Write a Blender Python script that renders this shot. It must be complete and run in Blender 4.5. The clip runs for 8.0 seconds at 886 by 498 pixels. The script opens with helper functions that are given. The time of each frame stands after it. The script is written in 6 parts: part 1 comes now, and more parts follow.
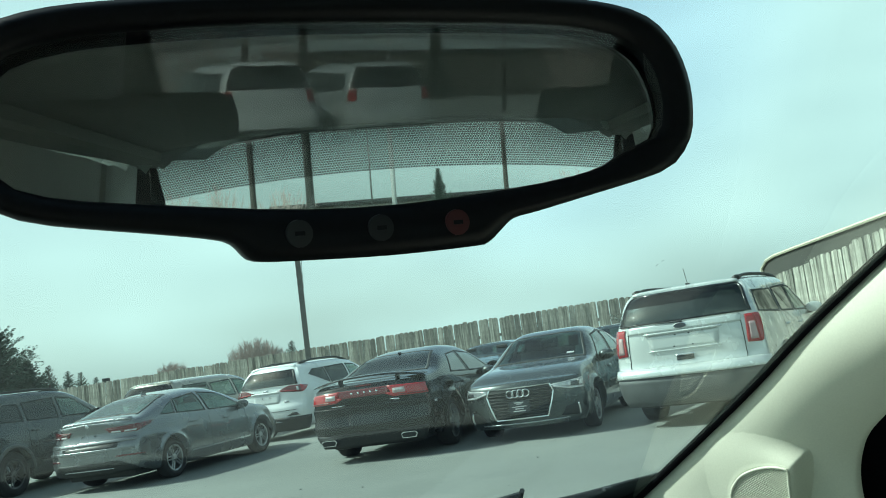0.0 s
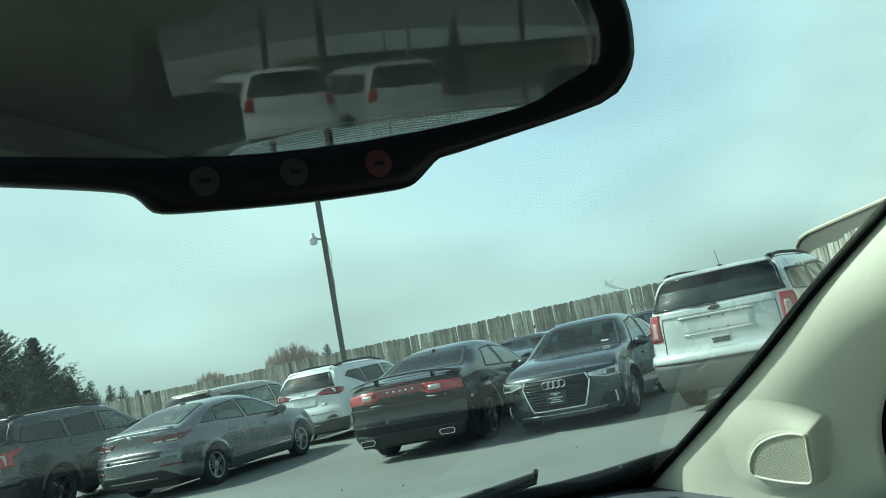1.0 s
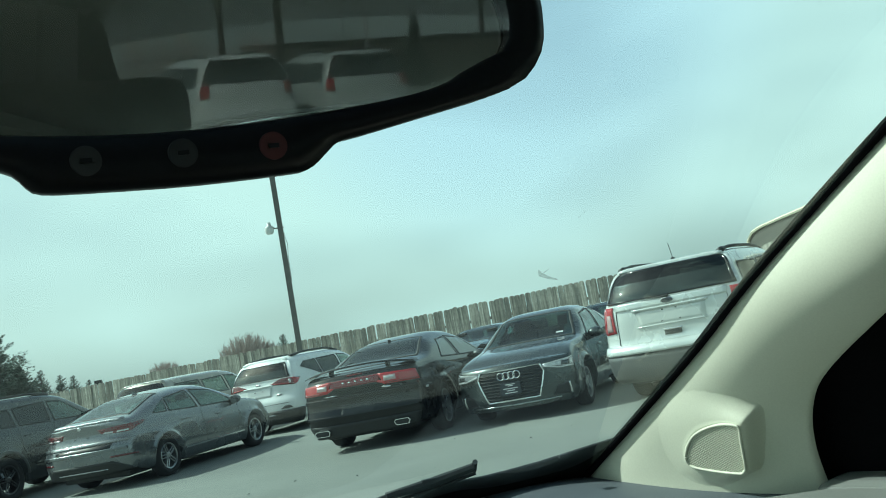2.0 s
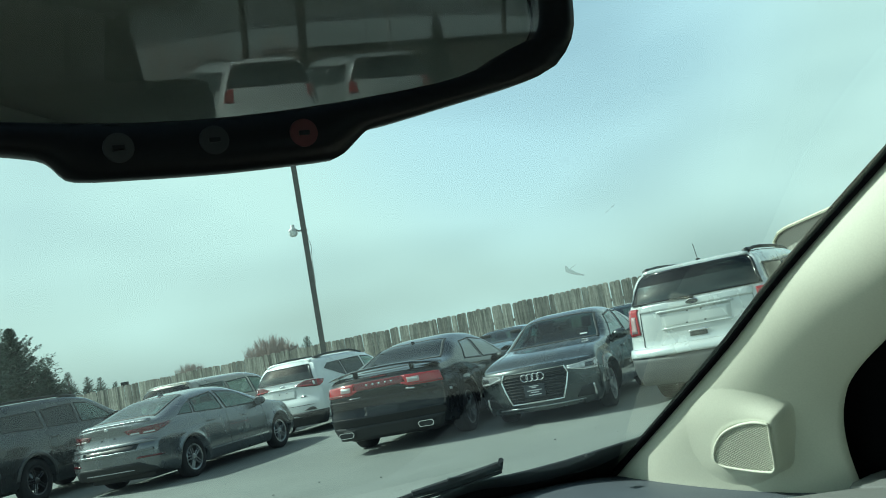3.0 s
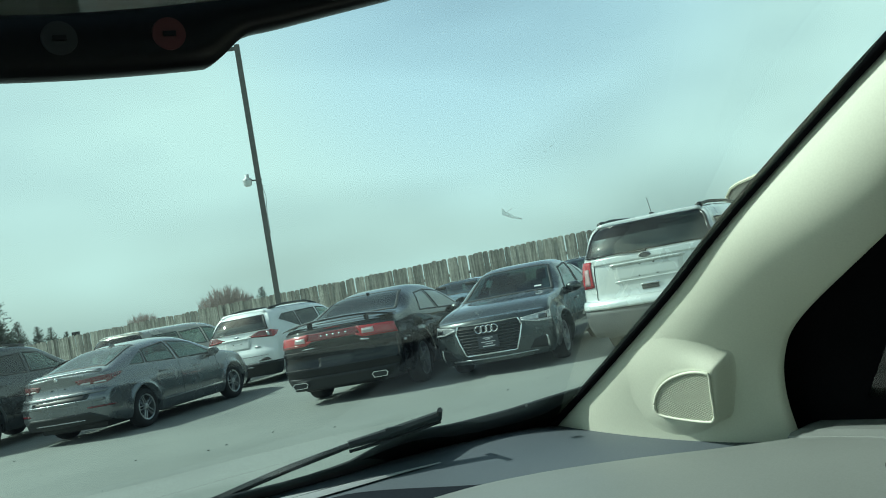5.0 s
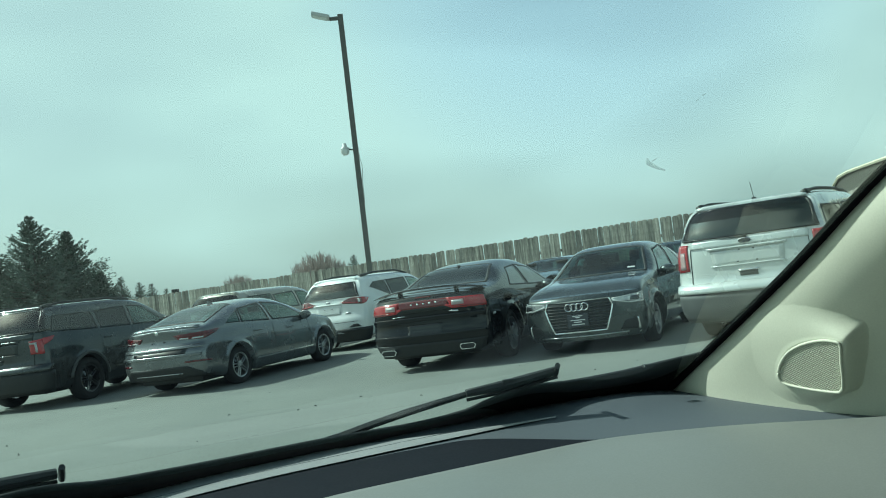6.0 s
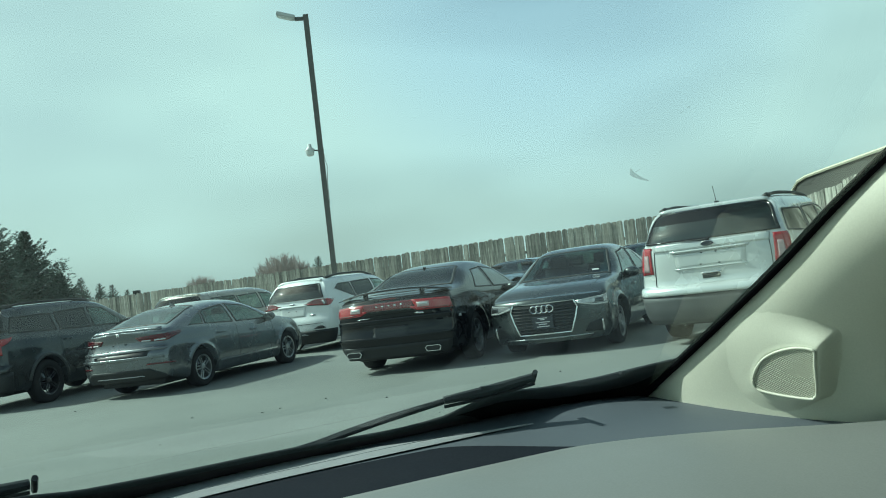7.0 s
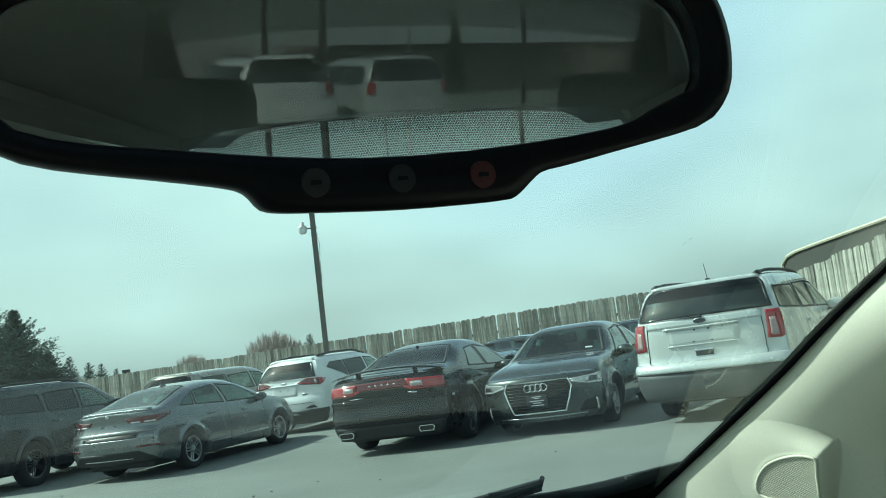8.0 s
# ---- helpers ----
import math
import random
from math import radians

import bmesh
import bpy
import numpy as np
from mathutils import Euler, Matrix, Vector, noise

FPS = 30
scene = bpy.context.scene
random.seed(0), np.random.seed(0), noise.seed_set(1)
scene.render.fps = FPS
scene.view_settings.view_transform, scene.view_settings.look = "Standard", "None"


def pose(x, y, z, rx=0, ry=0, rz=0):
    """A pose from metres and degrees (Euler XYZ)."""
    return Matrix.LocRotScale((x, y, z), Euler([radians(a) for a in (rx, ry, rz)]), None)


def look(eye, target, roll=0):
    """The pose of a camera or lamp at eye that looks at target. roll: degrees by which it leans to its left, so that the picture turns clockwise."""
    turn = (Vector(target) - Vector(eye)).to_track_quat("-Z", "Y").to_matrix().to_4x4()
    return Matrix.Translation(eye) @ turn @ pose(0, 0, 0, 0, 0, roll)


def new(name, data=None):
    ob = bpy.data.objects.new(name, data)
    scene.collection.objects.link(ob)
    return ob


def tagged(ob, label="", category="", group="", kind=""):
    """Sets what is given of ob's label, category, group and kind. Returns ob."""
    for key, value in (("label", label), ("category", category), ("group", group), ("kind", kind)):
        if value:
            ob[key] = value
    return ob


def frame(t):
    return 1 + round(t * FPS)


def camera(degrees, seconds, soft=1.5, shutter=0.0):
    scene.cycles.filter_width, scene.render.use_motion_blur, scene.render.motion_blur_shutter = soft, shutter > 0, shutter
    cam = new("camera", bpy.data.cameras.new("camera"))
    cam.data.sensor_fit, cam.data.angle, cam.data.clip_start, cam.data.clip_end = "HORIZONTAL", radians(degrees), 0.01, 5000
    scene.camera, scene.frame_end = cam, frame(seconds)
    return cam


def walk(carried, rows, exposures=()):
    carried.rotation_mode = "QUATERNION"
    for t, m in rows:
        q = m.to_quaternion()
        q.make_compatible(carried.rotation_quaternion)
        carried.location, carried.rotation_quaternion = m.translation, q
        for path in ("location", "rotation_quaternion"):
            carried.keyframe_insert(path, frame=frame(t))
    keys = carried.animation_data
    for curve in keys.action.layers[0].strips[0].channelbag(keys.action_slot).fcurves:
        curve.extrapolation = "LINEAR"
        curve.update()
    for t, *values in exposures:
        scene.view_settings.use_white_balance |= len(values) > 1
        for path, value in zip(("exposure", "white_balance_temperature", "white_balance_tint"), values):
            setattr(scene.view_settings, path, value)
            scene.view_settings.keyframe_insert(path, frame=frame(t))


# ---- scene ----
# ---------------------------------------------------------------- camera
cam = camera(51.9, 8.0, soft=1.0)
# seconds, eye, target, roll
PATH = [
    (0.0, (-0.0052, -0.0514, 1.5181), (0.0706, 1.9349, 1.7386), -7.46),
    (0.2, (0.0033, -0.0506, 1.5135), (0.0298, 1.9344, 1.7572), -9.49),
    (0.5, (0.0159, -0.0492, 1.5066), (0.0022, 1.9360, 1.7490), -10.10),
    (1.0, (0.0311, -0.0305, 1.4943), (0.0393, 1.9569, 1.7184), -10.40),
    (1.5, (0.0434, -0.0121, 1.4865), (0.1161, 1.9772, 1.6796), -10.18),
    (1.7, (0.0540, -0.0213, 1.4910), (0.1505, 1.9677, 1.6766), -10.44),
    (2.8, (0.0448, -0.0229, 1.4840), (0.1157, 1.9656, 1.6859), -9.23),
    (3.0, (0.0487, -0.0200, 1.4851), (0.0949, 1.9693, 1.6866), -10.16),
    (3.5, (0.0751, -0.0007, 1.4930), (0.1333, 1.9933, 1.6362), -11.96),
    (4.0, (0.0739, 0.0082, 1.4799), (0.2007, 1.9997, 1.6139), -10.43),
    (4.2, (0.0736, 0.0148, 1.4783), (0.2221, 2.0056, 1.5983), -10.10),
    (5.3, (0.0627, 0.0177, 1.4730), (0.1439, 2.0152, 1.5342), -9.24),
    (5.5, (0.0412, 0.0069, 1.4644), (0.0568, 2.0063, 1.5149), -8.58),
    (6.0, (0.0228, 0.0069, 1.4552), (-0.0584, 2.0044, 1.5127), -6.77),
    (6.5, (-0.0009, 0.0004, 1.4506), (-0.0902, 1.9973, 1.5180), -6.14),
    (7.0, (0.0068, 0.0079, 1.4636), (0.0032, 2.0072, 1.5154), -6.63),
    (7.5, (0.0035, -0.0031, 1.4661), (0.0604, 1.9937, 1.5637), -7.12),
    (7.8, (-0.0025, -0.0147, 1.4875), (0.0466, 1.9783, 1.6473), -7.00),
    (8.0, (-0.0085, -0.0309, 1.5058), (0.0261, 1.9573, 1.7196), -7.02),
]
walk(cam, [(t, look(eye, target, roll)) for t, eye, target, roll in PATH], exposures=[(0.0, 0.34, 6150, -3), (0.5, 0.25, 6150, -3), (1.5, 0.21, 6150, -3), (3.5, 0.16, 6150, -3), (5.5, 0.09, 6150, -3), (6.5, 0.03, 6150, -3), (7.5, 0.10, 6150, -3), (8.0, 0.20, 6150, -3)])

# ---------------------------------------------------------------- sky and sun
SUN = Vector((-0.98, 0.27, 0.96)).normalized()
world = bpy.data.worlds.new("sky")
scene.world = world
world.use_nodes = True
wn, wl = world.node_tree.nodes, world.node_tree.links
wn.clear()
sky = wn.new("ShaderNodeTexSky")
sky.sky_type = "NISHITA"
sky.sun_disc = False
sky.sun_elevation = math.asin(SUN.z)
sky.sun_rotation = math.atan2(SUN.x, SUN.y)
sky.air_density, sky.dust_density, sky.ozone_density = 1.0, 4.0, 1.5
# thin high cloud veil over the blue
wc = wn.new("ShaderNodeTexCoord")
wm = wn.new("ShaderNodeMapping")
wm.inputs["Scale"].default_value = (1.0, 1.0, 2.6)
wno = wn.new("ShaderNodeTexNoise")
wno.inputs["Scale"].default_value = 1.5
wno.inputs["Detail"].default_value = 3
wno.inputs["Roughness"].default_value = 0.5
wr = wn.new("ShaderNodeValToRGB")
wr.color_ramp.elements[0].position, wr.color_ramp.elements[1].position = 0.35, 0.66
wr.color_ramp.elements[0].color, wr.color_ramp.elements[1].color = (0.26, 0.26, 0.26, 1), (0.90, 0.90, 0.90, 1)
wmix = wn.new("ShaderNodeMixRGB")
wb = wn.new("ShaderNodeBackground")
wb.inputs[1].default_value = 0.10
wo = wn.new("ShaderNodeOutputWorld")
wl.new(wc.outputs["Generated"], wm.inputs[0])
wl.new(wm.outputs[0], wno.inputs["Vector"])
wl.new(wno.outputs[0], wr.inputs[0])
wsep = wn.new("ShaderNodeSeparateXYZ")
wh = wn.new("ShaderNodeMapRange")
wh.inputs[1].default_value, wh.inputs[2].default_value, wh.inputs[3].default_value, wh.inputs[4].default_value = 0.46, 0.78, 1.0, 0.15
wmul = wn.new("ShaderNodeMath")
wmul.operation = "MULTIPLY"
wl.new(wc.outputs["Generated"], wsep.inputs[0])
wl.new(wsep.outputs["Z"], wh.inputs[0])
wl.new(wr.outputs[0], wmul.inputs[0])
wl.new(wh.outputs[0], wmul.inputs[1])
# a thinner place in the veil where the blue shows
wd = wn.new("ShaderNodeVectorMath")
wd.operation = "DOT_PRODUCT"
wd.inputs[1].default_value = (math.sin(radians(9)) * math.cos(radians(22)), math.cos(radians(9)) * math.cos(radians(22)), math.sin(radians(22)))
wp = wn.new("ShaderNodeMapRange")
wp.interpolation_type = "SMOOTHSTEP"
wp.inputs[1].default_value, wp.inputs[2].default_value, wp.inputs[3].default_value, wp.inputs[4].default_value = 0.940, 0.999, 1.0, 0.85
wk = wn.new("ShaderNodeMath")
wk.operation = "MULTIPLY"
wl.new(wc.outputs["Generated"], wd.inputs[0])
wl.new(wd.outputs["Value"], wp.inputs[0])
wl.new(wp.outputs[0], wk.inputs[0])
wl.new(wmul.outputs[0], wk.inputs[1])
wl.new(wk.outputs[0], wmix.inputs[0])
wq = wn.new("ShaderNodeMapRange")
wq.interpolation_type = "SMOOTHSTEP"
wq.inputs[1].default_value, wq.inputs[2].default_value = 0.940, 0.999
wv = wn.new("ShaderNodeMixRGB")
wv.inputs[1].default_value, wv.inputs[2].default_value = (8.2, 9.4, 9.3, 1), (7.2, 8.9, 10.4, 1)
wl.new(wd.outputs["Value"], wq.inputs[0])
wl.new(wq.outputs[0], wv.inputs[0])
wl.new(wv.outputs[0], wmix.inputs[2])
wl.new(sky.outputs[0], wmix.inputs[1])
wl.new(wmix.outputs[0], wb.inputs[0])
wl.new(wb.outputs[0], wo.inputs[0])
sun = new("sun", bpy.data.lights.new("sun", "SUN"))
sun.data.energy, sun.data.angle, sun.data.color = 5.0, radians(0.8), (0.965, 0.97, 0.90)
sun.matrix_world = look(SUN * 50, (0, 0, 0))


# ---------------------------------------------------------------- materials
def mat(name, color, rough=0.5, metal=0.0, coat=0.0, vary=0.15, scale=8.0, fine=90.0, bump=0.0, spec=0.5, detail_color=None):
    """Principled surface with colour variation at two scales and a fine relief."""
    m = bpy.data.materials.new(name)
    m.use_nodes = True
    n, l = m.node_tree.nodes, m.node_tree.links
    b = n["Principled BSDF"]
    tc = n.new("ShaderNodeTexCoord")
    a, c = n.new("ShaderNodeTexNoise"), n.new("ShaderNodeTexNoise")
    a.inputs["Scale"].default_value, a.inputs["Detail"].default_value = scale, 6
    c.inputs["Scale"].default_value, c.inputs["Detail"].default_value = fine, 3
    l.new(tc.outputs["Object"], a.inputs["Vector"])
    l.new(tc.outputs["Object"], c.inputs["Vector"])
    mx = n.new("ShaderNodeMath")
    mx.operation = "ADD"
    l.new(a.outputs[0], mx.inputs[0])
    l.new(c.outputs[0], mx.inputs[1])
    r = n.new("ShaderNodeMapRange")
    r.inputs[1].default_value, r.inputs[2].default_value = 0.7, 1.3
    l.new(mx.outputs[0], r.inputs[0])
    mix = n.new("ShaderNodeMixRGB")
    lo = tuple(max(0.0, v * (1 - vary)) for v in color)
    hi = detail_color or tuple(min(1.0, v * (1 + vary)) for v in color)
    mix.inputs[1].default_value, mix.inputs[2].default_value = (*lo, 1), (*hi, 1)
    l.new(r.outputs[0], mix.inputs[0])
    l.new(mix.outputs[0], b.inputs["Base Color"])
    rr = n.new("ShaderNodeMapRange")
    rr.inputs[1].default_value, rr.inputs[2].default_value = 0.3, 0.7
    rr.inputs[3].default_value, rr.inputs[4].default_value = max(0.02, rough * 0.85), min(1.0, rough * 1.15)
    l.new(a.outputs[0], rr.inputs[0])
    l.new(rr.outputs[0], b.inputs["Roughness"])
    b.inputs["Metallic"].default_value = metal
    b.inputs["Coat Weight"].default_value = coat
    b.inputs["Coat Roughness"].default_value = 0.025
    b.inputs["Specular IOR Level"].default_value = spec
    if bump:
        bp = n.new("ShaderNodeBump")
        bp.inputs["Strength"].default_value = bump
        bp.inputs["Distance"].default_value = 0.004
        l.new(c.outputs[0], bp.inputs["Height"])
        l.new(bp.outputs[0], b.inputs["Normal"])
    return m


def paint(name, color, metal=0.5):
    """Car paint: metallic flake under clear coat, with a film of dust."""
    return mat(name, color, rough=0.26, metal=metal, coat=1.0, vary=0.10, scale=3.0, fine=400.0, spec=0.2)


def glass(name, tint, gloss=1.0, see=0.75, rough=0.02):
    """Thin window glass: see-through with a tint, and a Fresnel-driven mirror reflection."""
    m = bpy.data.materials.new(name)
    m.use_nodes = True
    n, l = m.node_tree.nodes, m.node_tree.links
    n.clear()
    t, g = n.new("ShaderNodeBsdfTransparent"), n.new("ShaderNodeBsdfGlossy")
    t.inputs[0].default_value = (*[v * see for v in tint], 1)
    g.inputs[0].default_value = (gloss, gloss, gloss, 1)
    g.inputs["Roughness"].default_value = rough
    lw, pw, f = n.new("ShaderNodeLayerWeight"), n.new("ShaderNodeMath"), n.new("ShaderNodeMath")
    lw.inputs[0].default_value = 0.5
    pw.operation, pw.inputs[1].default_value = "POWER", 5.0
    f.operation, f.inputs[1].default_value, f.inputs[2].default_value = "MULTIPLY_ADD", 0.94, 0.06
    l.new(lw.outputs["Facing"], pw.inputs[0])
    l.new(pw.outputs[0], f.inputs[0])
    x, o = n.new("ShaderNodeMixShader"), n.new("ShaderNodeOutputMaterial")
    l.new(f.outputs[0], x.inputs[0])
    l.new(t.outputs[0], x.inputs[1])
    l.new(g.outputs[0], x.inputs[2])
    l.new(x.outputs[0], o.inputs[0])
    return m


M_BLACK = mat("black_paint", (0.005, 0.006, 0.008), rough=0.25, coat=1.0, vary=0.2, scale=3, spec=0.0)
M_GRAPHITE = paint("dark_grey_metallic_paint", (0.062, 0.073, 0.074), 0.6)
M_GREY = paint("grey_metallic_paint", (0.18, 0.19, 0.20), 0.7)
M_SMOKE = paint("smoke_grey_paint", (0.045, 0.049, 0.051), 0.6)
M_WHITE = mat("white_paint", (0.78, 0.79, 0.78), rough=0.3, coat=1.0, vary=0.03, scale=2)
M_SILVER = paint("pale_silver_paint", (0.60, 0.62, 0.61), 0.3)
M_TAN = paint("champagne_paint", (0.36, 0.34, 0.29), 0.4)
M_TEAL = paint("slate_blue_paint", (0.10, 0.15, 0.17), 0.4)
M_PLASTIC = mat("black_plastic", (0.018, 0.019, 0.02), rough=0.55, vary=0.25, fine=300, bump=0.15)
M_CLAD = mat("grey_cladding_plastic", (0.075, 0.077, 0.077), rough=0.6, vary=0.2, fine=250, bump=0.2)
M_RUBBER = mat("tyre_rubber", (0.016, 0.016, 0.017), rough=0.8, vary=0.3, fine=160, bump=0.3)
M_ALLOY = mat("alloy_wheel", (0.40, 0.41, 0.42), rough=0.3, metal=0.9, vary=0.12)
M_CHROME = mat("chrome", (0.75, 0.76, 0.77), rough=0.12, metal=1.0, vary=0.05)
M_RED = mat("red_lamp_lens", (0.34, 0.012, 0.018), rough=0.12, coat=1.0, vary=0.25, scale=30)
M_DKRED = mat("dark_red_lamp_lens", (0.11, 0.004, 0.007), rough=0.12, coat=1.0, vary=0.25, scale=30)
M_CLEAR = mat("clear_lamp_lens", (0.62, 0.62, 0.62), rough=0.1, coat=1.0, vary=0.35, scale=40, metal=0.4)
M_ROSE = mat("pale_rose_lamp_core", (0.40, 0.27, 0.27), rough=0.15, coat=1.0, vary=0.3, scale=40)
M_LAMPDARK = mat("dark_lamp_reflector", (0.06, 0.065, 0.07), rough=0.15, coat=1.0, metal=0.5)
M_HEADLAMP = mat("clear_headlamp_bowl", (0.46, 0.47, 0.48), rough=0.18, coat=1.0, metal=0.6, vary=0.5, scale=25)
M_DKALLOY = mat("dark_alloy_wheel", (0.12, 0.12, 0.125), rough=0.3, metal=0.9, vary=0.12)
M_SEAT = mat("dark_seat_cloth", (0.03, 0.03, 0.032), rough=0.9, vary=0.3, fine=300, bump=0.3)
M_PLATE = mat("dealer_plate_blue_black", (0.03, 0.035, 0.045), rough=0.4)
M_CARGLASS = glass("tinted_car_glass", (0.55, 0.75, 0.70), see=0.75)
M_PALEGLASS = glass("dusty_pale_car_glass", (0.75, 0.88, 0.82), see=0.85)
M_DARKGLASS = glass("privacy_glass", (0.30, 0.36, 0.36), see=0.35)
M_SLOTDARK = mat("shadow_gap_black", (0.008, 0.008, 0.009), rough=0.9, vary=0.2, spec=0.1)
M_GLOSS = mat("gloss_black_trim", (0.012, 0.013, 0.014), rough=0.12, coat=0.6, vary=0.2, spec=0.3)


# ---------------------------------------------------------------- mesh helpers
def mesh_of(name, verts, faces, material, smooth=True):
    me = bpy.data.meshes.new(name)
    me.from_pydata([tuple(v) for v in verts], [], faces)
    me.materials.append(material)
    if smooth:
        me.polygons.foreach_set("use_smooth", [True] * len(me.polygons))
    me.update()
    return me


def put(name, me, parent=None, label="", m=None):
    ob = new(name, me)
    if parent:
        ob.parent = parent
    if m is not None:
        ob.matrix_basis = m
    if label:
        ob["label"] = label
    return ob


def part(name, bm, material, parent, label="", smooth=False, m=None):
    """Links a bmesh as one mesh object under a thing or under a part."""
    bmesh.ops.recalc_face_normals(bm, faces=bm.faces)
    me = bpy.data.meshes.new(name)
    bm.to_mesh(me)
    bm.free()
    me.materials.append(material)
    if smooth:
        me.polygons.foreach_set("use_smooth", [True] * len(me.polygons))
    return put(name, me, parent, label, m)


def box(size, at=(0, 0, 0), bevel=0.0, turn=None, bm=None, segments=2):
    """A bevelled block, added to bm."""
    b = bmesh.new()
    bmesh.ops.create_cube(b, size=1.0)
    bmesh.ops.scale(b, vec=size, verts=b.verts)
    if bevel:
        bmesh.ops.bevel(b, geom=list(b.edges), offset=bevel, segments=segments, affect="EDGES", profile=0.6)
    if turn is not None:
        bmesh.ops.transform(b, matrix=turn, verts=b.verts)
    bmesh.ops.translate(b, vec=at, verts=b.verts)
    if bm is None:
        return b
    me = bpy.data.meshes.new("tmp")
    b.to_mesh(me)
    b.free()
    bm.from_mesh(me)
    bpy.data.meshes.remove(me)
    return bm


def rod(points, radius, sides=8, bm=None):
    """A round bar along points; radius one number or one for each point."""
    bm = bm or bmesh.new()
    pts = [Vector(p) for p in points]
    rads = radius if isinstance(radius, (list, tuple)) else [radius] * len(pts)
    rings, side = [], None
    for i, p in enumerate(pts):
        d = (pts[min(i + 1, len(pts) - 1)] - pts[max(i - 1, 0)]).normalized()
        u = d.cross(Vector((0, 0, 1)) if abs(d.z) < 0.9 else Vector((1, 0, 0))).normalized()
        if side is not None and u.dot(side) < 0:
            u = -u
        side = u
        v = d.cross(u)
        rings.append([bm.verts.new(p + (u * math.cos(a) + v * math.sin(a)) * rads[i]) for a in [k * 2 * math.pi / sides for k in range(sides)]])
    for a, b in zip(rings, rings[1:]):
        for k in range(sides):
            bm.faces.new((a[k], a[(k + 1) % sides], b[(k + 1) % sides], b[k]))
    bm.faces.new(rings[0][::-1])
    bm.faces.new(rings[-1])
    return bm


def lathe(profile, axis="y", sides=32, bm=None):
    """Turns a profile of (along, radius) round an axis."""
    bm = bm or bmesh.new()
    rings = []
    for s, r in profile:
        ring = []
        for k in range(sides):
            a = k * 2 * math.pi / sides
            c, d = r * math.cos(a), r * math.sin(a)
            ring.append(bm.verts.new((c, s, d) if axis == "y" else (s, c, d) if axis == "x" else (c, d, s)))
        rings.append(ring)
    for a, b in zip(rings, rings[1:]):
        for k in range(sides):
            bm.faces.new((a[k], a[(k + 1) % sides], b[(k + 1) % sides], b[k]))
    return bm


def prism(outline, depth, plane="xz", bm=None):
    """A plate from a closed outline, depth thick along the third axis."""
    bm = bm or bmesh.new()
    def at(p, d):
        return (p[0], d, p[1]) if plane == "xz" else (d, p[0], p[1]) if plane == "yz" else (p[0], p[1], d)
    a = [bm.verts.new(at(p, -depth / 2)) for p in outline]
    b = [bm.verts.new(at(p, depth / 2)) for p in outline]
    bm.faces.new(a)
    bm.faces.new(b[::-1])
    n = len(outline)
    for i in range(n):
        bm.faces.new((a[i], b[i], b[(i + 1) % n], a[(i + 1) % n]))
    return bm


def curve_through(pts):
    """A smooth monotone curve through (x, y) points."""
    xs = np.array([p[0] for p in pts], float)
    ys = np.array([p[1] for p in pts], float)
    h = np.diff(xs)
    d = np.diff(ys) / h
    m = np.zeros(len(xs))
    m[0], m[-1] = d[0], d[-1]
    for i in range(1, len(xs) - 1):
        if d[i - 1] * d[i] > 0:
            w1, w2 = 2 * h[i] + h[i - 1], h[i] + 2 * h[i - 1]
            m[i] = (w1 + w2) / (w1 / d[i - 1] + w2 / d[i])

    def at(x):
        x = min(max(x, xs[0]), xs[-1])
        i = min(int(np.searchsorted(xs, x, side="right")) - 1, len(h) - 1)
        t = (x - xs[i]) / h[i]
        return float((2 * t**3 - 3 * t**2 + 1) * ys[i] + (t**3 - 2 * t**2 + t) * h[i] * m[i] + (-2 * t**3 + 3 * t**2) * ys[i + 1] + (t**3 - t**2) * h[i] * m[i + 1])
    return at


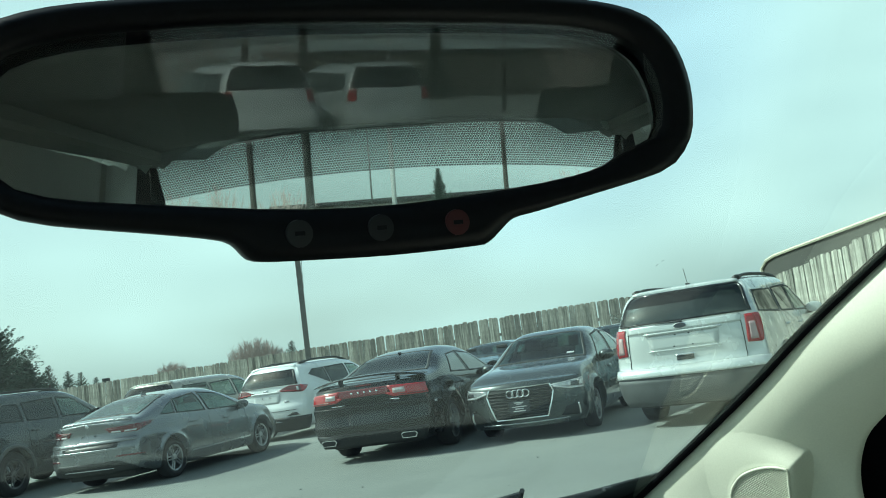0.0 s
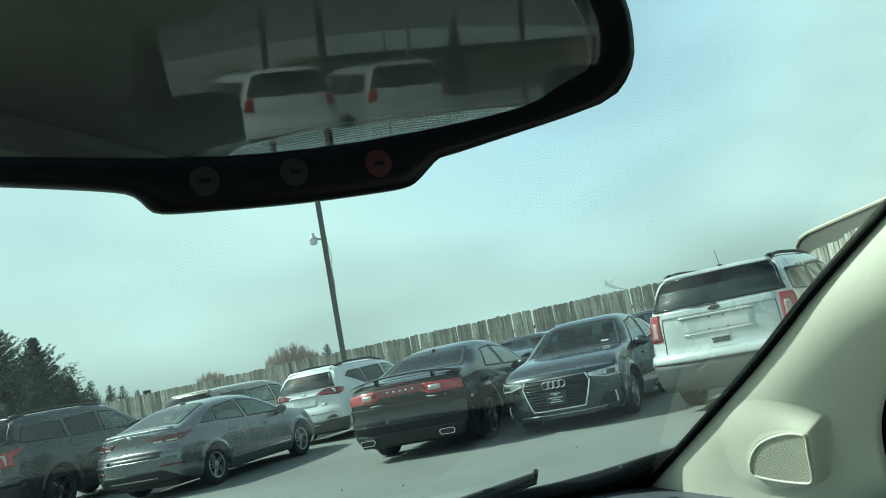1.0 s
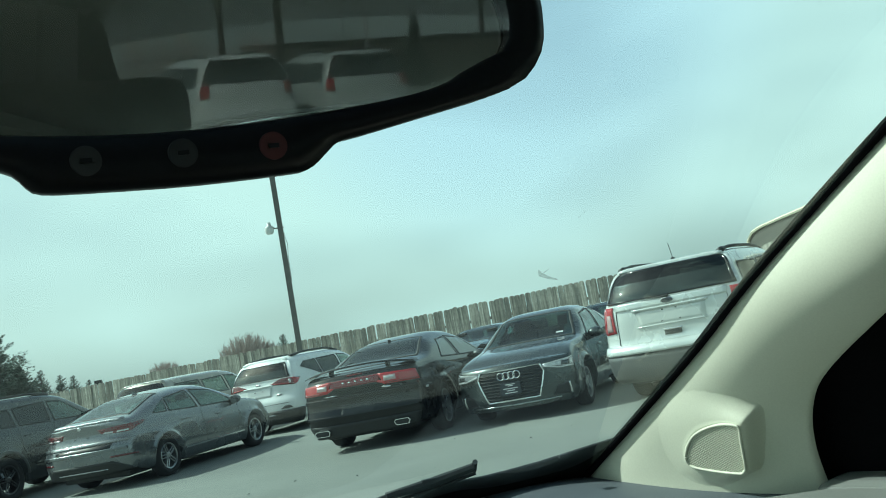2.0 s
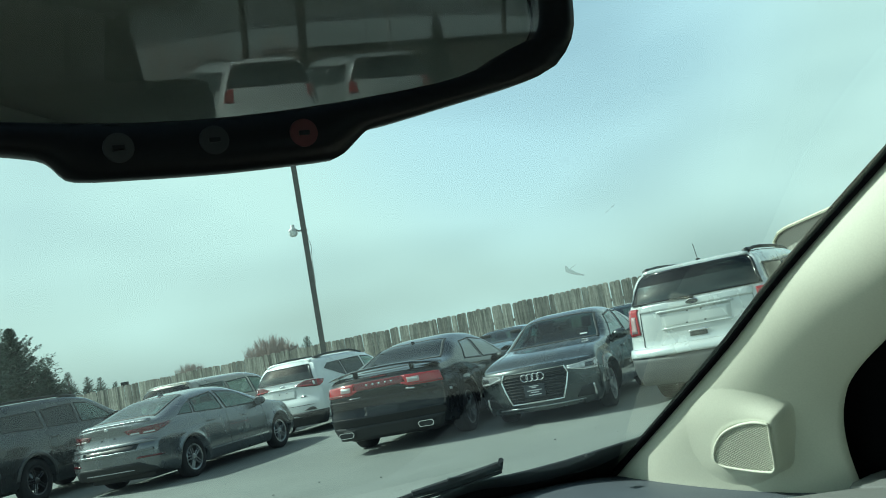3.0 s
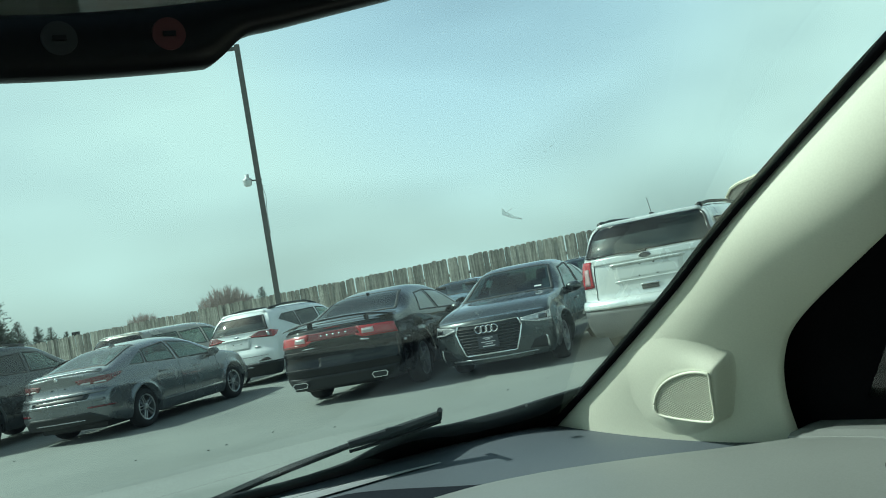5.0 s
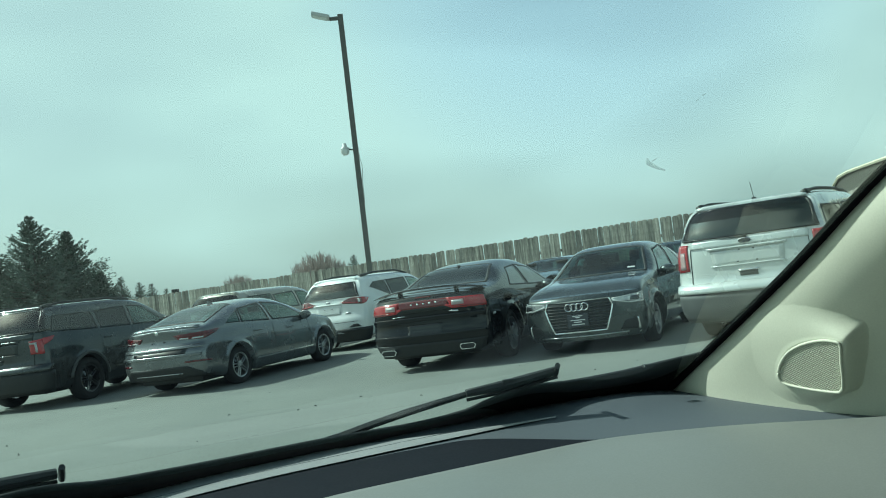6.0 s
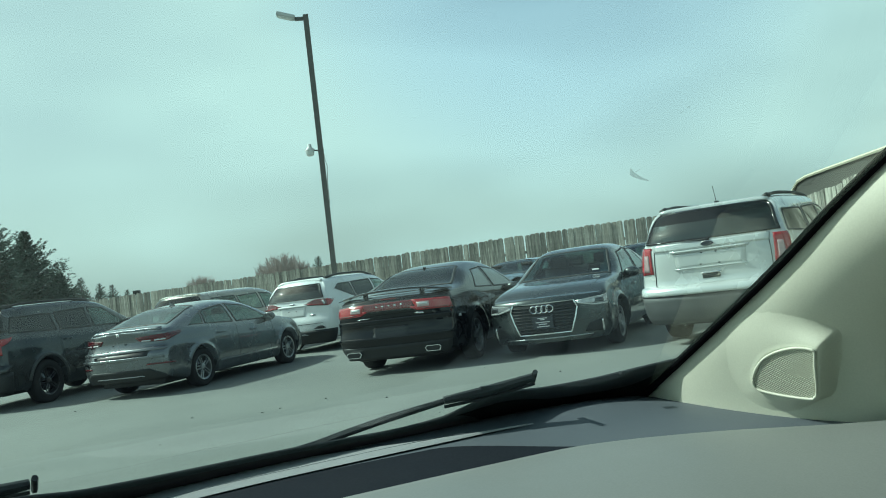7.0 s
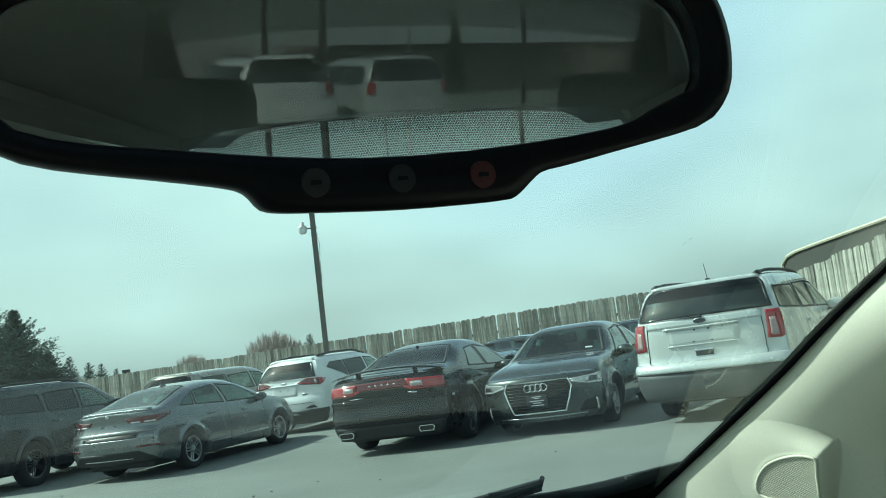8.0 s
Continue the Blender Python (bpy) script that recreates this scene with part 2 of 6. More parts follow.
# ---------------------------------------------------------------- cars
class Shell:
    """The outer surface of a car: x ahead, y to its left, z up, origin on the ground at its middle."""

    def __init__(self, length, width, top, belt, rear, front, axles, tyre, sill=0.22, boxy=4.0, tumble=0.26, corner=0.16, nose=0.30, taper=(0.88, 0.84), crease=0.62, flare=0.015, lift=0.0):
        self.L, self.W, self.h = length / 2, width / 2, boxy
        self.top, self.belt = curve_through(top), curve_through(belt)
        self.rear, self.front = curve_through(rear), curve_through(front)
        self.axles, self.tyre, self.sill0, self.tumble = axles, tyre, sill, tumble
        self.corner, self.nose, self.crease, self.flare = corner, nose, crease, flare
        L = self.L
        self.plan = curve_through([(-L, taper[0]), (-L + 0.12, taper[0] + 0.05), (-L + 0.5, 0.975), (-L + 1.0, 1.0), (L - 1.2, 1.0), (L - 0.6, 0.965), (L - 0.15, taper[1] + 0.05), (L, taper[1])])
        self.arch = tyre + 0.055
        self.lift = lift

    def sill(self, x):
        z = self.sill0 + self.lift * min(1.0, max(0.0, (self.axles[0] - self.tyre - x) / 0.35))
        for a in self.axles:
            d = abs(x - a)
            if d < self.arch:
                z = max(z, self.tyre + math.sqrt(self.arch**2 - d * d) * 1.0)
        return z

    def width(self, x, z):
        """Half width of the body at x and height z."""
        w, zb = self.W * self.plan(x), self.belt(x)
        if z <= zb:
            a = (z - self.sill0) / max(zb - self.sill0, 0.05)
            low = max(0.0, 0.35 - a) / 0.35
            y = w * (1 - 0.085 * low**2 - 0.05 * max(0.0, a - 0.45) ** 2 / 0.3) + 0.010 * math.exp(-((z - self.crease * zb / 0.95) / 0.025) ** 2)
            for ax in self.axles:
                d = math.hypot(x - ax, z - self.tyre) - self.arch
                y += self.flare * math.exp(-(max(d, 0) / 0.05) ** 2)
            return y
        hg = max(self.top(x) - zb, 0.02)
        t = min((z - zb) / hg, 0.9995)
        return self.width(x, zb) * (1 - t**self.h) ** (1 / self.h) * (1 - self.tumble * t * min(hg / 0.45, 1.1))

    def shift(self, x, z):
        """How far the ends lean at this height."""
        r = max(0.0, 1 - (x + self.L) / 0.7) ** 2
        f = max(0.0, 1 - (self.L - x) / 0.7) ** 2
        return x + self.rear(z) * r + self.corner * r * 0.5 - self.front(z) * f - self.nose * f * 0.5

    def side(self, x, z, s=1):
        return Vector((self.shift(x, z), s * self.width(x, z), z))

    def over(self, x, f):
        """A point on the top surface: f from -1 to 1 across."""
        zb = self.belt(x)
        hg = max(self.top(x) - zb, 0.02)
        t = (1 - min(abs(f), 0.9999) ** self.h) ** (1 / self.h)
        z = zb + hg * t
        return Vector((self.shift(x, z), self.width(x, zb) * f * (1 - self.tumble * t * min(hg / 0.45, 1.1)), z))

    def back(self, q, z):
        """A point on the rear face; past |q| = 1 it wraps on to the side."""
        s = 1 if q >= 0 else -1
        a = abs(q)
        if a > 1:
            return self.side(-self.L + (a - 1) * 0.5, z, s)
        y = self.width(-self.L, z)
        return Vector((self.shift(-self.L, z) - self.corner * (1 - a**3.5), q * y, z))

    def face(self, q, z):
        """A point on the front face; past |q| = 1 it wraps on to the side."""
        s = 1 if q >= 0 else -1
        a = abs(q)
        if a > 1:
            return self.side(self.L - (a - 1) * 0.5, z, s)
        y = self.width(self.L, z)
        return Vector((self.shift(self.L, z) + self.nose * (1 - a**2.2), q * y, z))

    def body(self, material, holes=()):
        """The painted shell; faces inside the window regions are left out."""
        L = self.L
        xs = set(np.round(np.linspace(-L, L, 58), 3).tolist())
        for a in self.axles:
            xs |= {round(a + self.arch * math.sin(k * math.pi / 2 / 9), 4) for k in range(-9, 10)}
        for e in (0.02, 0.05, 0.09, 0.14, 0.2, 0.27):
            xs |= {round(-L + e, 4), round(L - e, 4)}
        xs = sorted(xs)
        xs = [x for i, x in enumerate(xs) if i == 0 or x - xs[i - 1] > 0.004]
        low, up = 13, 13
        verts, rings = [], []
        for x in xs:
            half = []
            zs, zb = self.sill(x), self.belt(x)
            zs = min(zs, zb - 0.03)
            for j in range(low):
                half.append(self.side(x, zs + (zb - zs) * j / (low - 1)))
            for k in range(1, up + 1):
                th = math.pi / 2 * k / up
                f = max(0.0, math.cos(th)) ** (2 / self.h)
                half.append(self.over(x, f if k < up else 0.0))
            ring = []
            for p in half:
                ring.append(len(verts))
                verts.append(p)
            for p in half[-2::-1]:
                ring.append(len(verts))
                verts.append(Vector((p.x, -p.y, p.z)))
            rings.append(ring)
        faces, n = [], len(rings[0])
        def inside(idx):
            c = [verts[i] for i in idx]
            return any(all(h(v) for v in c) for h in holes)
        for a, b in zip(rings, rings[1:]):
            for k in range(n - 1):
                q = (a[k], a[k + 1], b[k + 1], b[k])
                if not inside(q):
                    faces.append(q)
            faces.append((a[n - 1], a[0], b[0], b[n - 1]))
        for ring, fn in ((rings[0], self.back), (rings[-1], self.face)):
            rows, h = [], n // 2
            for i in range(h):
                z = verts[ring[i]].z
                y = max(verts[ring[i]].y, 1e-4)
                row = [ring[i]]
                for k in range(1, 16):
                    c = math.cos(math.pi * k / 16)
                    c = math.copysign(abs(c) ** 0.8, c)
                    p = fn(c, z)
                    p.y = c * y
                    row.append(len(verts))
                    verts.append(p)
                row.append(ring[n - 1 - i])
                rows.append(row)
            for r0, r1 in zip(rows, rows[1:]):
                for k in range(16):
                    q = (r0[k], r0[k + 1], r1[k + 1], r1[k])
                    if not inside(q):
                        faces.append(q)
            for k in range(16):
                faces.append((rows[-1][k], rows[-1][k + 1], ring[h]))
        me = mesh_of("body", verts, faces, material)
        b = bmesh.new()
        b.from_mesh(me)
        bmesh.ops.recalc_face_normals(b, faces=b.faces)
        b.to_mesh(me)
        b.free()
        me.polygons.foreach_set("use_smooth", [True] * len(me.polygons))
        return me


def panel(rows, proud=0.004, deep=0.012):
    """A thin curved plate that follows a grid of surface points, standing proud of it."""
    R, C = len(rows), len(rows[0])
    bm = bmesh.new()
    mid = Vector((0, 0, 0.75))
    out, inn = [], []
    for i in range(R):
        ro, ri = [], []
        for j in range(C):
            p = rows[i][j]
            du = rows[min(i + 1, R - 1)][j] - rows[max(i - 1, 0)][j]
            dv = rows[i][min(j + 1, C - 1)] - rows[i][max(j - 1, 0)]
            n = du.cross(dv)
            n = n.normalized() if n.length > 1e-9 else Vector((0, 0, 1))
            if n.dot(p - Vector((p.x * 0.6, 0, 0.7))) < 0:
                n = -n
            ro.append(bm.verts.new(p + n * proud))
            ri.append(bm.verts.new(p - n * deep))
        out.append(ro)
        inn.append(ri)
    for i in range(R - 1):
        for j in range(C - 1):
            bm.faces.new((out[i][j], out[i][j + 1], out[i + 1][j + 1], out[i + 1][j]))
    edge = [(i, 0) for i in range(R)] + [(R - 1, j) for j in range(1, C)] + [(i, C - 1) for i in range(R - 2, -1, -1)] + [(0, j) for j in range(C - 2, 0, -1)]
    for (i, j), (k, l) in zip(edge, edge[1:] + edge[:1]):
        bm.faces.new((out[i][j], out[k][l], inn[k][l], inn[i][j]))
    return bm


def quad_grid(fn, c00, c10, c11, c01, nu=10, nv=6):
    """Points fn(u, v) over a four-cornered patch of (u, v)."""
    rows = []
    for i in range(nv + 1):
        t = i / nv
        row = []
        for j in range(nu + 1):
            s = j / nu
            u = (c00[0] * (1 - s) + c10[0] * s) * (1 - t) + (c01[0] * (1 - s) + c11[0] * s) * t
            v = (c00[1] * (1 - s) + c10[1] * s) * (1 - t) + (c01[1] * (1 - s) + c11[1] * s) * t
            row.append(fn(u, v))
        rows.append(row)
    return rows


def band(rows, inner, proud, deep=0.006):
    """The rim of a patch, inner cells wide (a window's black border)."""
    bm = bmesh.new()
    R, C = len(rows), len(rows[0])
    for sub in (rows[:inner + 1], rows[R - 1 - inner:], [r[:inner + 1] for r in rows[inner:R - inner]], [r[C - 1 - inner:] for r in rows[inner:R - inner]]):
        b = panel(sub, proud, deep)
        me = bpy.data.meshes.new("tmp")
        b.to_mesh(me)
        b.free()
        bm.from_mesh(me)
        bpy.data.meshes.remove(me)
    return bm


def wheel(tyre, rim_r, wide, spokes, parent, at, out, style="split", metal=None):
    """Hub disc with a tyre and a spoked rim on it. out: +1 left side, -1 right side."""
    m = Matrix.Translation(at) @ pose(0, 0, 0, 0, 0, 0 if out > 0 else 180)
    hub = part("wheel", lathe([(-wide * 0.30, 0.02), (-wide * 0.28, rim_r * 0.62), (-wide * 0.1, rim_r * 0.64), (wide * 0.05, 0.05)], sides=24), M_LAMPDARK, parent, m=m)
    h = wide / 2
    prof = [(-h * 0.75, rim_r), (-h, rim_r + 0.02), (-h, tyre - 0.05), (-h * 0.8, tyre - 0.008), (-h * 0.35, tyre), (h * 0.35, tyre), (h * 0.8, tyre - 0.008), (h, tyre - 0.05), (h * 1.02, rim_r + 0.03), (h * 0.85, rim_r), (h * 0.6, rim_r - 0.012), (-h * 0.7, rim_r - 0.02)]
    part("tyre", lathe(prof, sides=40), M_RUBBER, hub, smooth=True)
    bm = lathe([(h * 0.80, rim_r + 0.004), (h * 0.9, rim_r - 0.004), (h * 0.84, rim_r - 0.026), (h * 0.3, rim_r - 0.035), (-h * 0.6, rim_r - 0.03)], sides=36)
    lathe([(h * 0.45, 0.065), (h * 0.74, 0.06), (h * 0.80, 0.035), (h * 0.80, 0.0005)], sides=20, bm=bm)
    for k in range(spokes):
        a = k * 360 / spokes
        for off in ((-0.024, 0.024) if style == "split" else (0.0,)):
            wd = 0.022 if style == "split" else 0.05
            box((rim_r - 0.07, 0.028, wd), ((rim_r - 0.02) / 2 + 0.03, h * 0.62, off), 0.006, None, b2 := bmesh.new(), 1)
            bmesh.ops.rotate(b2, verts=b2.verts, cent=(0, 0, 0), matrix=Matrix.Rotation(radians(a), 3, "Y"))
            me = bpy.data.meshes.new("tmp")
            b2.to_mesh(me)
            b2.free()
            bm.from_mesh(me)
            bpy.data.meshes.remove(me)
    part("rim", bm, metal or M_ALLOY, hub, smooth=False)
    return hub


def seats(car, rows, z=0.55):
    for x in rows:
        for y in (-0.36, 0.36):
            s = part("seat", box((0.5, 0.5, 0.16), (x, y, z), 0.05), M_SEAT, car)
            part("backrest", box((0.14, 0.48, 0.6), (x - 0.3, y, z + 0.32), 0.05, pose(0, 0, 0, 0, -14, 0)), M_SEAT, s)
            part("headrest", box((0.10, 0.26, 0.18), (x - 0.38, y, z + 0.70), 0.04, pose(0, 0, 0, 0, -10, 0)), M_SEAT, s)


def car(name, label, category, shell, material, spec, m):
    """A car at the pose m, with body, underbody, wheels, glass and seats. spec: side windows, screens and wheels."""
    root = new(name)
    root.empty_display_size = 0.3
    root.matrix_basis = m
    tagged(root, label, category)
    wins, holes = [], []
    tints = spec.get("tints", {})
    for nm, (c00, c10, c11, c01) in spec["sides"].items():
        for s in (1, -1):
            rows = quad_grid(lambda u, v, s=s: shell.side(u, v, s), c00, c10, c11, c01, 26, 16)
            wins.append(("side_window", rows, tints.get(nm, M_CARGLASS)))
        # test in the side view
        def hit(v, q=(c00, c10, c11, c01)):
            if abs(v.y) < 0.35:
                return False
            for (x0, z0), (x1, z1) in zip(q, q[1:] + q[:1]):
                if (x1 - x0) * (v.z - z0) - (z1 - z0) * (v.x - x0) < 0.012:
                    return False
            return True
        holes.append(hit)
    for nm in ("windscreen", "rear_window"):
        if nm not in spec:
            continue
        x0, x1, f0, f1 = spec[nm][:4]
        if len(spec[nm]) == 4:
            rows = quad_grid(shell.over, (x0, -f0), (x0, f0), (x1, f1), (x1, -f1), 32, 18)
            lo, hi = min(x0, x1), max(x0, x1)
            holes.append(lambda v, lo=lo, hi=hi, x0=x0, x1=x1, f0=f0, f1=f1: lo + 0.02 < v.x < hi - 0.02 and v.z > shell.belt(v.x) + 0.02 and abs(v.y) < 0.93 * shell.width(v.x, shell.belt(v.x)) * (f0 + (f1 - f0) * (v.x - x0) / (x1 - x0)) * (1 - 0.8 * shell.tumble))
        else:
            rows = quad_grid(shell.back, (-f0, x0), (f0, x0), (f1, x1), (-f1, x1), 32, 18)
            holes.append(lambda v, x0=x0, x1=x1, f0=f0, f1=f1: v.x < -shell.L + 0.75 and x0 + 0.012 < v.z < x1 - 0.012 and abs(v.y) < shell.width(-shell.L, v.z) * (f0 + (f1 - f0) * (v.z - x0) / (x1 - x0)) - 0.02)
        wins.append((nm, rows, tints.get(nm, M_CARGLASS)))
    put("body", shell.body(material, holes), root)
    for nm, rows, g in wins:
        w = part(nm, panel(rows, 0.003, 0.001), g, root, smooth=True)
        w.visible_shadow = False
        part("window_trim", band(rows, 1, 0.006), M_GLOSS if len(spec.get(nm, ())) == 5 else M_PLASTIC, w, smooth=True)
    L = shell.L
    part("underbody", box((2 * L - 0.5, 2 * shell.W - 0.50, 0.34), (0, 0, shell.sill0 + 0.15), 0.03), M_PLASTIC, root)
    part("cabin_floor", box((2.3, 2 * shell.W - 0.3, 0.1), (-0.2, 0, 0.5), 0.02), M_SEAT, root)
    seats(root, spec.get("seats", (-0.75, 0.35)))
    wide = spec.get("wide", 0.225)
    for x in shell.axles:
        for s in (1, -1):
            wheel(shell.tyre, spec["rim"], wide, spec.get("spokes", 5), root, (x, s * (shell.W * shell.plan(x) - wide / 2 - 0.012), shell.tyre), s, spec.get("style", "split"), spec.get("rim_mat"))
    # door seams and handles
    for x in spec.get("seams", ()):
        for s in (1, -1):
            zt = shell.belt(x) - 0.01
            part("door_seam", panel(quad_grid(lambda u, v: shell.side(u, v, s), (x - 0.004, 0.30), (x + 0.004, 0.30), (x + 0.004, zt), (x - 0.004, zt), 1, 14), 0.0015, 0.004), M_PLASTIC, root)
    for x in spec.get("handles", ()):
        for s in (1, -1):
            z = shell.belt(x) - spec.get("handle_drop", 0.14)
            b = panel(quad_grid(lambda u, v: shell.side(u, v, s), (x - 0.10, z - 0.016), (x + 0.10, z - 0.012), (x + 0.10, z + 0.014), (x - 0.10, z + 0.016), 6, 2), 0.028, 0.0)
            part("door_handle", b, spec.get("handle_mat", material), root, smooth=True)
    if "mirror_x" in spec:
        x = spec["mirror_x"]
        for s in (1, -1):
            z = shell.belt(x) + 0.06
            y = s * (shell.width(x, z - 0.06) + 0.10)
            bm = bmesh.new()
            bmesh.ops.create_uvsphere(bm, u_segments=16, v_segments=10, radius=1.0)
            bmesh.ops.scale(bm, vec=(0.085, 0.125, 0.078), verts=bm.verts)
            for v in bm.verts:
                if v.co.x < -0.02:
                    v.co.x = -0.02 + (v.co.x + 0.02) * 0.1
            bmesh.ops.translate(bm, vec=(x, y, z), verts=bm.verts)
            dm = part("door_mirror", bm, spec.get("mirror_mat", material), root, smooth=True)
            part("mirror_foot", box((0.06, 0.16, 0.04), (x + 0.02, s * (abs(y) - 0.12), z - 0.07), 0.012, None), M_PLASTIC, dm)
    return root


def lamp_back(root, shell, name, corners, material, label="", proud=0.010, nu=12, nv=5, fn=None):
    """A lamp or trim plate on the rear face (or fn), from four (q, z) corners."""
    b = panel(quad_grid(fn or shell.back, *corners, nu, nv), proud, 0.01)
    return part(name, b, material, root, label, smooth=True)


def both(corners):
    """The same four corners on the other side of the car."""
    a, b, c, d = [(-u, v) for u, v in corners]
    return (b, a, d, c)


# ---------------------------------------------------------------- the lot
SLOPE = 0.0185


def ground_z(x, y):
    return 0.1175 + SLOPE * max(-40.0, min(9.0, x))


def on_lot(x, y, yaw, lift=0.0):
    """A pose on the sloping lot; yaw 0 heads along +y."""
    return Matrix.Translation((x, y, ground_z(x, y) + lift)) @ pose(0, 0, 0, 0, -math.degrees(math.atan(SLOPE)), 0) @ pose(0, 0, 0, 0, 0, yaw + 90)


def asphalt():
    m = mat("worn_asphalt", (0.207, 0.214, 0.199), rough=0.9, vary=0.12, scale=0.5, fine=60, bump=0.5)
    n, l = m.node_tree.nodes, m.node_tree.links
    b = n["Principled BSDF"]
    old = b.inputs["Base Color"].links[0].from_socket
    tc = n.new("ShaderNodeTexCoord")
    s = n.new("ShaderNodeTexNoise")
    s.inputs["Scale"].default_value, s.inputs["Detail"].default_value, s.inputs["Roughness"].default_value = 0.22, 8, 0.65
    v = n.new("ShaderNodeTexVoronoi")
    v.feature = "F1"
    v.inputs["Scale"].default_value = 45
    r1, r2 = n.new("ShaderNodeValToRGB"), n.new("ShaderNodeMapRange")
    r1.color_ramp.elements[0].position, r1.color_ramp.elements[1].position = 0.35, 0.7
    r1.color_ramp.elements[0].color, r1.color_ramp.elements[1].color = (0.78, 0.78, 0.78, 1), (1.12, 1.12, 1.1, 1)
    r2.inputs[1].default_value, r2.inputs[2].default_value, r2.inputs[3].default_value, r2.inputs[4].default_value = 0.0, 0.6, 0.82, 1.1
    l.new(tc.outputs["Object"], s.inputs["Vector"])
    l.new(tc.outputs["Object"], v.inputs["Vector"])
    l.new(s.outputs[0], r1.inputs[0])
    l.new(v.outputs["Distance"], r2.inputs[0])
    a, c = n.new("ShaderNodeMixRGB"), n.new("ShaderNodeMixRGB")
    a.blend_type = c.blend_type = "MULTIPLY"
    a.inputs[0].default_value = c.inputs[0].default_value = 1.0
    l.new(old, a.inputs[1])
    l.new(r1.outputs[0], a.inputs[2])
    l.new(a.outputs[0], c.inputs[1])
    l.new(r2.outputs[0], c.inputs[2])
    l.new(c.outputs[0], b.inputs["Base Color"])
    return m


M_ASPHALT = asphalt()
gx = [-900, -300, -120, -40, -30, -15, 0, 9, 30, 60, 120, 300, 900]
gy = [-900, -300, -120, -50, -20, 0, 10, 20, 30, 60, 120, 300, 900]
gv = [(x, y, ground_z(x, y)) for y in gy for x in gx]
gf = [(j * len(gx) + i, j * len(gx) + i + 1, (j + 1) * len(gx) + i + 1, (j + 1) * len(gx) + i) for j in range(len(gy) - 1) for i in range(len(gx) - 1)]
ground = put("ground", mesh_of("ground", gv, gf, M_ASPHALT))
tagged(ground, "pale grey worn asphalt car lot, gently sloping", "ground", kind="structure")

# ---------------------------------------------------------------- parked cars
ZR = [(0.0, 0.16), (0.30, 0.05), (0.48, 0.0), (0.62, 0.0), (0.80, 0.05), (1.0, 0.09), (1.2, 0.14)]
ZF = [(0.0, 0.16), (0.30, 0.06), (0.45, 0.0), (0.58, 0.0), (0.72, 0.07), (0.9, 0.25), (1.1, 0.4)]


